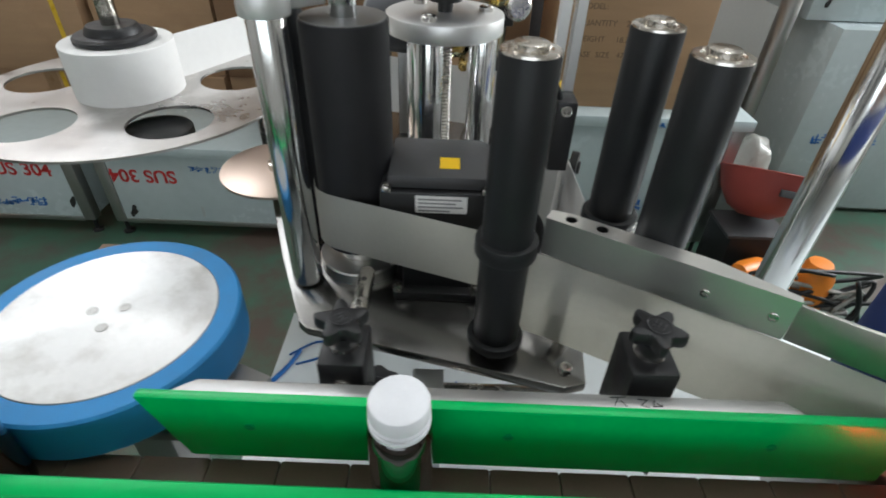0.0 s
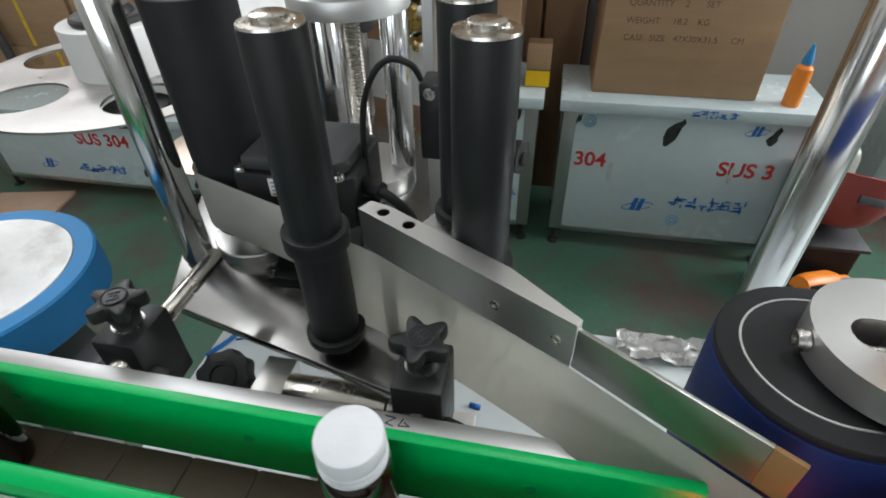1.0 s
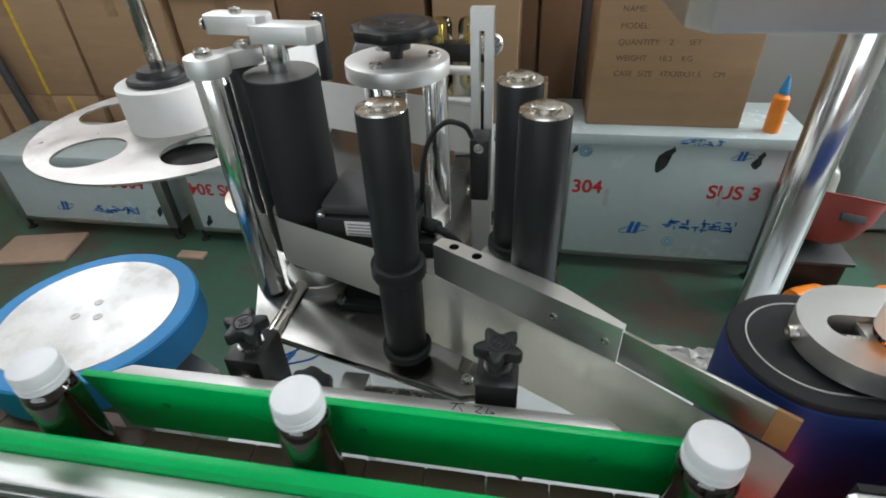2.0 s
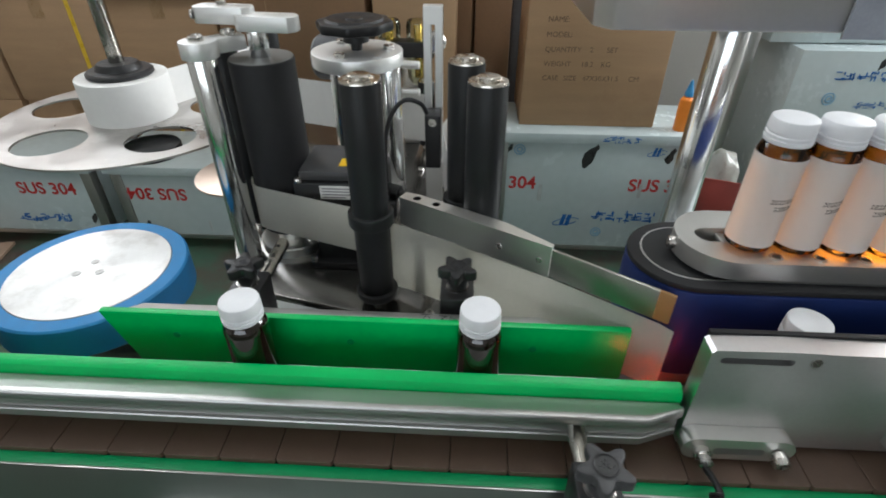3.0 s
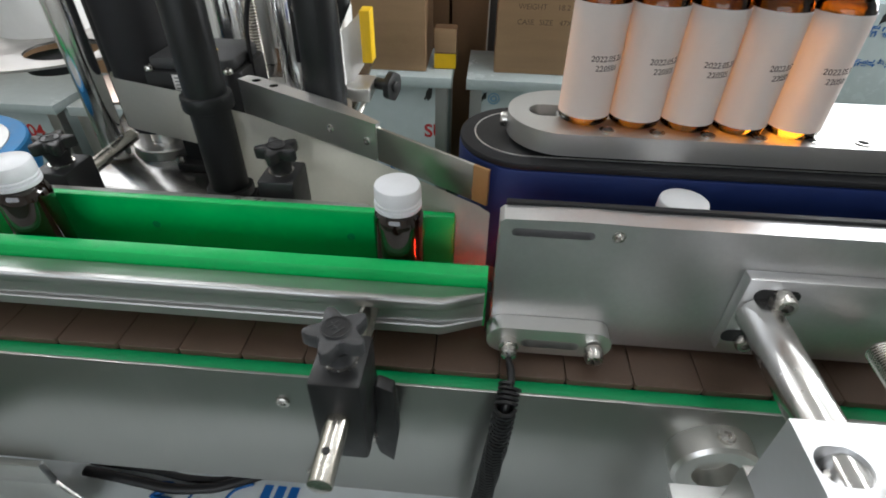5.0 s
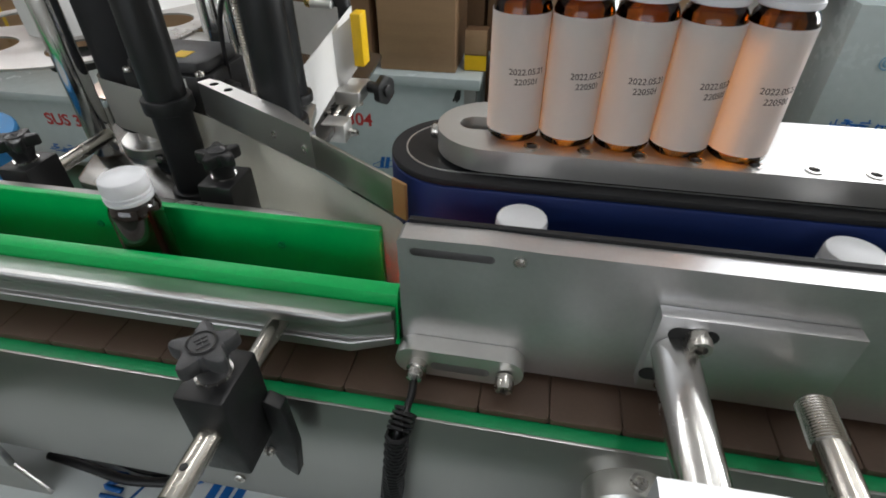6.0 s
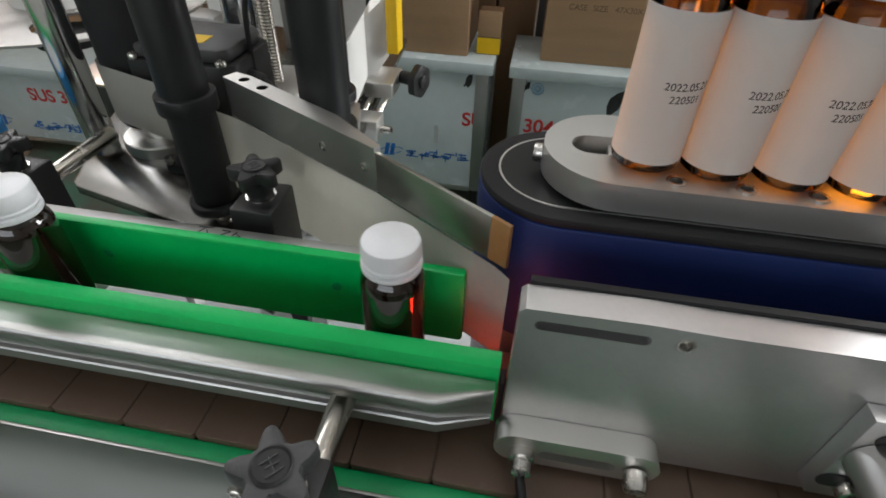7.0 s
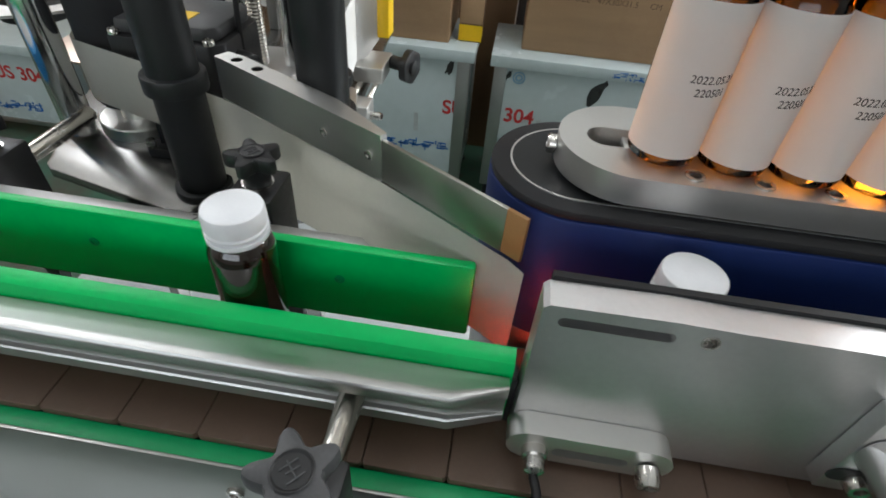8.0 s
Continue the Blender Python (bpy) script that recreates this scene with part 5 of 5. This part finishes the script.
def background():
    b, fr, w, d = film_bench(0.196, 0.838, 1.40, 1.66, 0.487, "steel bench wrapped in white printed film with torn patches")
    y = -d + 0.004
    cx = 0.517
    film_print(fr, [("304", 0.285 - cx, 0.290, 0.060, y), ("SUS 3", 0.697 - cx, 0.290, 0.060, y), ("logo", 0.443 - cx, 0.172, 0.045, y), ("bars", 0.635 - cx, 0.192, 0.036, y), ("seal", 0.268 - cx, 0.425, 0.016, y),
                    ("torn", 0.490 - cx, 0.405, 0.045, y), ("logo", 0.69 - cx, 0.425, 0.03, y), ("torn", 0.735 - cx, 0.415, 0.03, y), ("handle", 0.345 - cx, 0.275, 0.03, y), ("handle", 0.665 - cx, 0.29, 0.025, y),
                    ("seal", 0.55 - cx, 0.13, 0.016, y), ("torn", 0.237 - cx, 0.43, 0.018, y)])
    film_print(b.children[0], [("bars", 0.05, 0.471, 0.02, -d - 0.015)])
    b, fr, w, d = film_bench(-0.56, 0.128, 1.40, 1.66, 0.487, "steel bench wrapped in white printed film")
    cx = -0.216
    y = -d + 0.004
    film_print(fr, [("SU", 0.092 - cx, 0.290, 0.060, y), ("bars", 0.02 - cx - 0.04, 0.172, 0.034, y), ("logo", -0.17 - cx, 0.18, 0.045, y), ("torn", 0.07 - cx, 0.43, 0.022, y), ("sus", -0.30 - cx, 0.31, 0.058, y), ("handle", -0.02 - cx, 0.25, 0.03, y)])
    for x0, x1, kind in ((-1.10, -0.40, "sus_r"), (-1.86, -1.17, "sus")):
        h = 0.335
        b, fr, w, d = film_bench(x0, x1, 1.405, 1.70, h, "low steel frame wrapped in white printed film", foot=0.05)
        y = -d + 0.004
        cx = (x0 + x1) / 2
        if kind == "sus":
            film_print(fr, [("sus", -1.35 - cx, 0.213, 0.062, y), ("bars", -1.40 - cx, 0.115, 0.034, y), ("logo", -1.62 - cx, 0.12, 0.04, y), ("torn", -1.22 - cx, 0.12, 0.02, y)])
        else:
            film_print(fr, [("sus_r", -0.96 - cx, 0.245, 0.062, y), ("bars", -0.75 - cx, 0.255, 0.02, y), ("torn", -1.03 - cx, 0.09, 0.022, y), ("handle", -0.8 - cx, 0.1, 0.02, y)])
    # carton with printed lines on the bench
    c = carton(0.468, 1.575, 0.487, 0.412, 0.25, 0.43, CARTON, "large brown carton with faded printed lines on the bench", 0, True)
    y = -0.1255
    lines = (((0, "NAME:"),), ((0, "MODEL:"),), ((0, "QUANTITY"), (0.128, "2"), (0.175, "SET")), ((0, "WEIGHT"), (0.108, "18.2"), (0.165, "KG")), ((0, "CASE"), (0.062, "SIZE"), (0.118, "47X30X31.5"), (0.252, "CM")))
    for k, row in enumerate(lines):
        for dx, tx in row:
            part("print", letters(tx, 0.0205, pose(-0.150 + dx, y, 0.302 - 0.0405 * k, 90, 0, 0), 0.0002, 0, "LEFT"), CARTON_INK, c, "faded printed word")
    # glue bottle
    g = thing("glue_bottle", "orange plastic glue bottle with a blue nozzle on the bench", "bottle", (0.752, 1.440, 0.487))
    part("body", lathe([(0, 0), (0.0195, 0), (0.0205, 0.003), (0.0205, 0.085), (0.0195, 0.094), (0.013, 0.101), (0.013, 0.104), (0, 0.104)], 28), ORANGE, g, "orange plastic body")
    part("nozzle", lathe([(0.0125, 0.1042), (0.0125, 0.114), (0.0115, 0.117), (0.0035, 0.150), (0, 0.151)], 24), BLUE_TIP, g, "blue nozzle cap")
    # open box with yellow goods on the other bench
    o = thing("small_carton", "small open brown box with a yellow band on the bench", "carton", (0.115, 1.49, 0.487))
    part("body", box(-0.032, 0.032, -0.03, 0.03, 0, 0.115, 0.002), CARTON_DARK, o)
    part("band", box(-0.0325, 0.0325, -0.0306, -0.0301, 0.003, 0.046, 0), YELLOW, o, "yellow band")
    part("flap", box(-0.032, 0.032, -0.032, -0.0302, 0.05, 0.118, 0.0005), CARTON, o)
    for (x, y2, w2, d2, h2, mt) in ((-0.055, 1.54, 0.23, 0.22, 0.52, CARTON), (-0.33, 1.54, 0.28, 0.22, 0.62, CARTON_DARK)):
        carton(x, y2, 0.487, w2, d2, h2, mt, "brown carton standing on the bench")
    # stack of cartons against the wall
    rnd = random.Random(11)
    for row, (y2, zs) in enumerate(((2.05, 0.0),)):
        x = -3.1
        while x < -0.15:
            w2 = rnd.choice((0.42, 0.5, 0.46))
            z = 0.0
            for k in range(5):
                h2 = 0.37 if k else 0.4
                ct = carton(x + w2 / 2, y2 + rnd.uniform(-0.02, 0.02), z, w2 - 0.012, 0.44, h2 - 0.001, CARTON if rnd.random() < 0.7 else CARTON_DARK, "brown carton in a stack against the wall", rnd.uniform(-1.5, 1.5), True, "stacked cartons")
                if rnd.random() < 0.45:
                    sx = rnd.uniform(-0.12, 0.12)
                    part("strap", box(sx, sx + 0.016, -0.2212, -0.2202, 0.002, h2 - 0.004, 0), TAPE, ct, "yellow plastic strap")
                z += h2
            x += w2 + 0.008
    # dim goods behind the benches
    for x, y2, w2, d2, h2, mt in ((0.175, 1.84, 0.12, 0.2, 0.86, CARTON_DARK), (0.265, 1.90, 0.05, 0.2, 0.80, GREY_KNOB), (0.06, 1.84, 0.09, 0.2, 1.05, CARTON_DARK)):
        carton(x, y2, 0.0, w2, d2, h2, mt, "narrow dark carton standing behind the benches", 0, False)
    # slim pole beside the stack
    p = thing("steel_pole", "slim dark steel pole leaning before the cartons", "pole")
    part("pole", rod((-1.93, 1.75, 0.0), (-2.12, 1.80, 1.4), 0.018), GREY_KNOB, p)
    # film-covered sheet goods in the right corner
    s = thing("steel_cabinet", "tall steel cabinet wrapped in white film with blue print", "cabinet", (1.62, 1.92, 0))
    part("body", box(-0.42, 0.42, -0.2, 0.2, 0.02, 0.66, 0.004), FILM, s)
    part("upper_body", box(-0.50, 0.48, -0.12, 0.2, 0.664, 1.25, 0.004), FILM, s)
    part("plinth", box(-0.4, 0.4, -0.18, 0.18, 0, 0.02, 0.001), STEEL, s)
    film_print(s, [("bars", -0.2, 0.58, 0.03, -0.2), ("bars", 0.1, 0.40, 0.04, -0.2), ("torn", 0.05, 0.60, 0.03, -0.2), ("seal", 0.2, 0.53, 0.02, -0.2), ("bars", -0.1, 0.80, 0.035, -0.12), ("bars", 0.25, 0.75, 0.035, -0.12), ("torn", -0.45, 0.72, 0.02, -0.12), ("bars", -0.25, 0.30, 0.04, -0.2), ("bars", -0.05, 0.97, 0.03, -0.12), ("torn", -0.15, 0.62, 0.022, -0.2), ("seal", -0.28, 0.50, 0.02, -0.2), ("bars", 0.25, 0.60, 0.022, -0.2), ("bars", -0.12, 0.48, 0.022, -0.2), ("seal", 0.05, 0.88, 0.025, -0.12), ("bars", -0.35, 0.88, 0.028, -0.12), ("torn", -0.47, 0.86, 0.035, -0.12), ("bars", -0.38, 1.03, 0.028, -0.12), ("seal", -0.42, 0.77, 0.02, -0.12), ("torn", -0.3, 0.99, 0.02, -0.12)])
    pl = thing("steel_tube", "grey steel tube standing by the wrapped cabinet", "tube")
    part("tube", rod((1.03, 1.78, 0.0), (1.08, 1.82, 1.5), 0.03), STEEL_FLAT, pl)
    # red hopper and clutter on the floor
    k = thing("tool_crate", "black plastic crate full of tools on the floor", "crate", (0.89, 1.29, 0))
    part("body", prism([(-0.075, -0.06), (0.075, -0.06), (0.085, 0.07), (-0.085, 0.07)], 0.0, 0.20, 0.006), BLACK_PLASTIC, k)
    part("rim", box(-0.090, 0.090, -0.066, 0.075, 0.2002, 0.212, 0.003), GREY_KNOB, k)
    h = thing("red_tub", "faded red plastic tub with a grey plate on the tool crate", "tub", (0.89, 1.29, 0.2122))
    part("shell", lathe([(0, 0.0), (0.040, 0.0), (0.078, 0.022), (0.108, 0.070), (0.124, 0.128), (0.128, 0.131), (0.124, 0.133), (0.104, 0.078), (0.072, 0.030), (0, 0.014)], 40, None, pose(0, 0, 0.026, -24, 10, 0)), RED, h, "faded red plastic shell")
    part("plate", box(-0.03, 0.03, -0.122, -0.114, 0.070, 0.090, 0.001, None, pose(0, 0, 0.026, -24, 10, 0)), GREY_KNOB, h, "small grey plate")
    bg = thing("plastic_bag", "milky plastic sheet bunched up beside the bench", "plastic sheet", (0.96, 1.55, 0.0))
    t = B()
    bmesh.ops.create_icosphere(t, subdivisions=4, radius=0.085)
    for v in t.verts:
        n = noise.noise(v.co * 22) * 0.16 + noise.noise(v.co * 60) * 0.07
        v.co *= 1 + n
        v.co.z = max(v.co.z * 2.2 + 0.19, 0)
    part("sheet", t, PLASTIC_BAG, bg)
    dr = thing("power_drill", "orange power drill lying by the tool crate", "drill", (0.80, 1.12, 0.0))
    part("housing", lathe([(0, 0), (0.026, 0.002), (0.032, 0.03), (0.032, 0.10), (0.024, 0.125), (0.016, 0.13), (0.014, 0.17), (0, 0.17)], 24, None, pose(0, 0, 0.16, 0, 100, 30)), ORANGE, dr, "orange housing")
    part("grip", box(-0.018, 0.018, -0.022, 0.022, 0.0, 0.15, 0.006), BLACK_PLASTIC, dr)
    dr2 = thing("orange_tool", "orange plastic tool body among the cables", "tool", (1.02, 1.13, 0.0))
    part("body", lathe([(0, 0), (0.05, 0), (0.055, 0.02), (0.05, 0.16), (0.03, 0.20), (0, 0.205)], 20), ORANGE, dr2)
    part("band", lathe([(0.0535, 0.05), (0.056, 0.052), (0.056, 0.064), (0.052, 0.066)], 20), BLACK_PLASTIC, dr2)
    cb = thing("floor_cables", "tangled black cables on the floor beside tools", "cable")
    for k in range(9):
        rr = random.Random(k)
        pts = [(1.0 + rr.uniform(-0.2, 0.2), 1.10 + rr.uniform(-0.05, 0.03), max(0.012, rr.uniform(-0.05, 0.2))) for _ in range(7)]
        part("cable", tube(pts, 0.006, 8, None, 8), CABLE if k % 3 else mat("grey_cable", (0.3, 0.29, 0.27), 0.5), cb)
    # scraps on the floor
    for k, (x, y2, sx, sy) in enumerate(((-1.07, 1.31, 0.05, 0.02), (-1.68, 1.28, 0.14, 0.09))):
        sc = thing("floor_scrap", "flat tan board offcut on the floor", "scrap", (x, y2, 0), "floor scraps", rz=12 * k)
        part("board", box(-sx, sx, -sy, sy, 0, 0.012, 0.002), mat("tan_board", (0.36, 0.25, 0.18), 0.7), sc)
    # torn foil on the floor beyond the machine
    fo = thing("foil_scrap", "crumpled torn film hanging over the cabinet edge", "film scrap", (0.30, 0.440, 0.6062))
    t = B()
    bmesh.ops.create_grid(t, x_segments=24, y_segments=10, size=1)
    for v in t.verts:
        v.co = Vector((v.co.x * 0.050, v.co.y * 0.018 + 0.006 * noise.noise(v.co * 4.0), 0.006 + 0.006 * noise.noise(v.co * 2.0) + 0.004 * noise.noise(v.co * 9)))
    bmesh.ops.solidify(t, geom=t.faces[:], thickness=0.0006)
    part("film", t, mat("crinkled_clear_film", (0.60, 0.59, 0.57), 0.25, 0.3, 0.1, 30, 0.3), fo)
    # valves and hoses behind the lifting column
    v = thing("air_regulator", "air regulator with gauges and coiled yellow hose on the base", "air regulator", (0.0240, 0.612, 0.7806))
    part("stand", box(-0.012, 0.012, 0.0, 0.012, 0, 0.14, 0.001), ALU, v)
    part("manifold", box(-0.040, 0.034, -0.016, 0.010, 0.128, 0.148, 0.002), BLACK_PLASTIC, v)
    for dx in (-0.026, 0.012):
        part("bowl", lathe([(0, 0.092), (0.010, 0.093), (0.015, 0.100), (0.016, 0.127), (0, 0.127)], 24, None, Matrix.Translation((dx, -0.004, 0))), PVC, v, "olive translucent filter bowl")
        part("cap", lathe([(0.015, 0.1485), (0.0155, 0.168), (0.013, 0.174), (0, 0.175)], 24, None, Matrix.Translation((dx, -0.004, 0))), PVC, v)
    part("gauge", lathe([(0, 0), (0.013, 0), (0.014, 0.002), (0.014, 0.010), (0.011, 0.012), (0, 0.011)], 24, None, pose(0.034, -0.016, 0.150, 90, 0, 20)), SCREW, v, "round pressure gauge")
    for dx in (-0.026, 0.012):
        part("stem", cyl(0.0055, 0.100, 0.168, 0.0004, 18, None, Matrix.Translation((dx, -0.004, 0))), BRASS, v, "brass valve stem")
    for z in (0.088, 0.124):
        part("push_fitting", rod((-0.014, -0.030, z), (0.016, -0.034, z), 0.0052), ALU_LIGHT, v, "pale push-in hose fitting")
        part("elbow", rod((-0.018, -0.030, z), (-0.018, -0.008, z), 0.0058), BRASS, v, "brass elbow")
    mo = thing("winder_motor", "dark grey cylindrical winder motor behind the lifting column", "motor", (-0.080, 0.600, 0.7806))
    part("housing", rod((-0.016, 0.004, 0.126), (0.030, -0.004, 0.126), 0.029, 36), mat("dark_grey_motor_paint", (0.05, 0.053, 0.06), 0.4), mo, "dark grey motor housing")
    part("end_cover", rod((-0.020, 0.0047, 0.126), (-0.0162, 0.004, 0.126), 0.026, 36), DULL_STEEL, mo)
    part("pedestal", box(0.012, 0.024, -0.006, 0.006, 0.0, 0.099, 0.001), STEEL_FLAT, mo)


background()
CHAIN = slat_chain()


def motions():
    """The chain and the bottles on it run on at one speed; the spacing wheel turns a little."""
    walk(CHAIN, [(0.0, pose(0, 0, BELT)), (4.0, pose(4 * SPEED, 0, BELT)), (8.0, pose(8 * SPEED, 0, BELT))])
    for k, (x, ob) in enumerate(RUNNING):
        walk(ob, [(t, pose(x + SPEED * t, 0.129, BELT + 0.0001, 0, 0, 40 * k)) for t in (0.0, 4.0, 8.0)])
    walk(WHEEL, [(t, pose(-0.2080, 0.2180, 0.8, 0, 0, a)) for t, a in ((0.0, -58), (1.2, -30), (2.5, 0), (3.2, 0), (8.0, 0))])


motions()
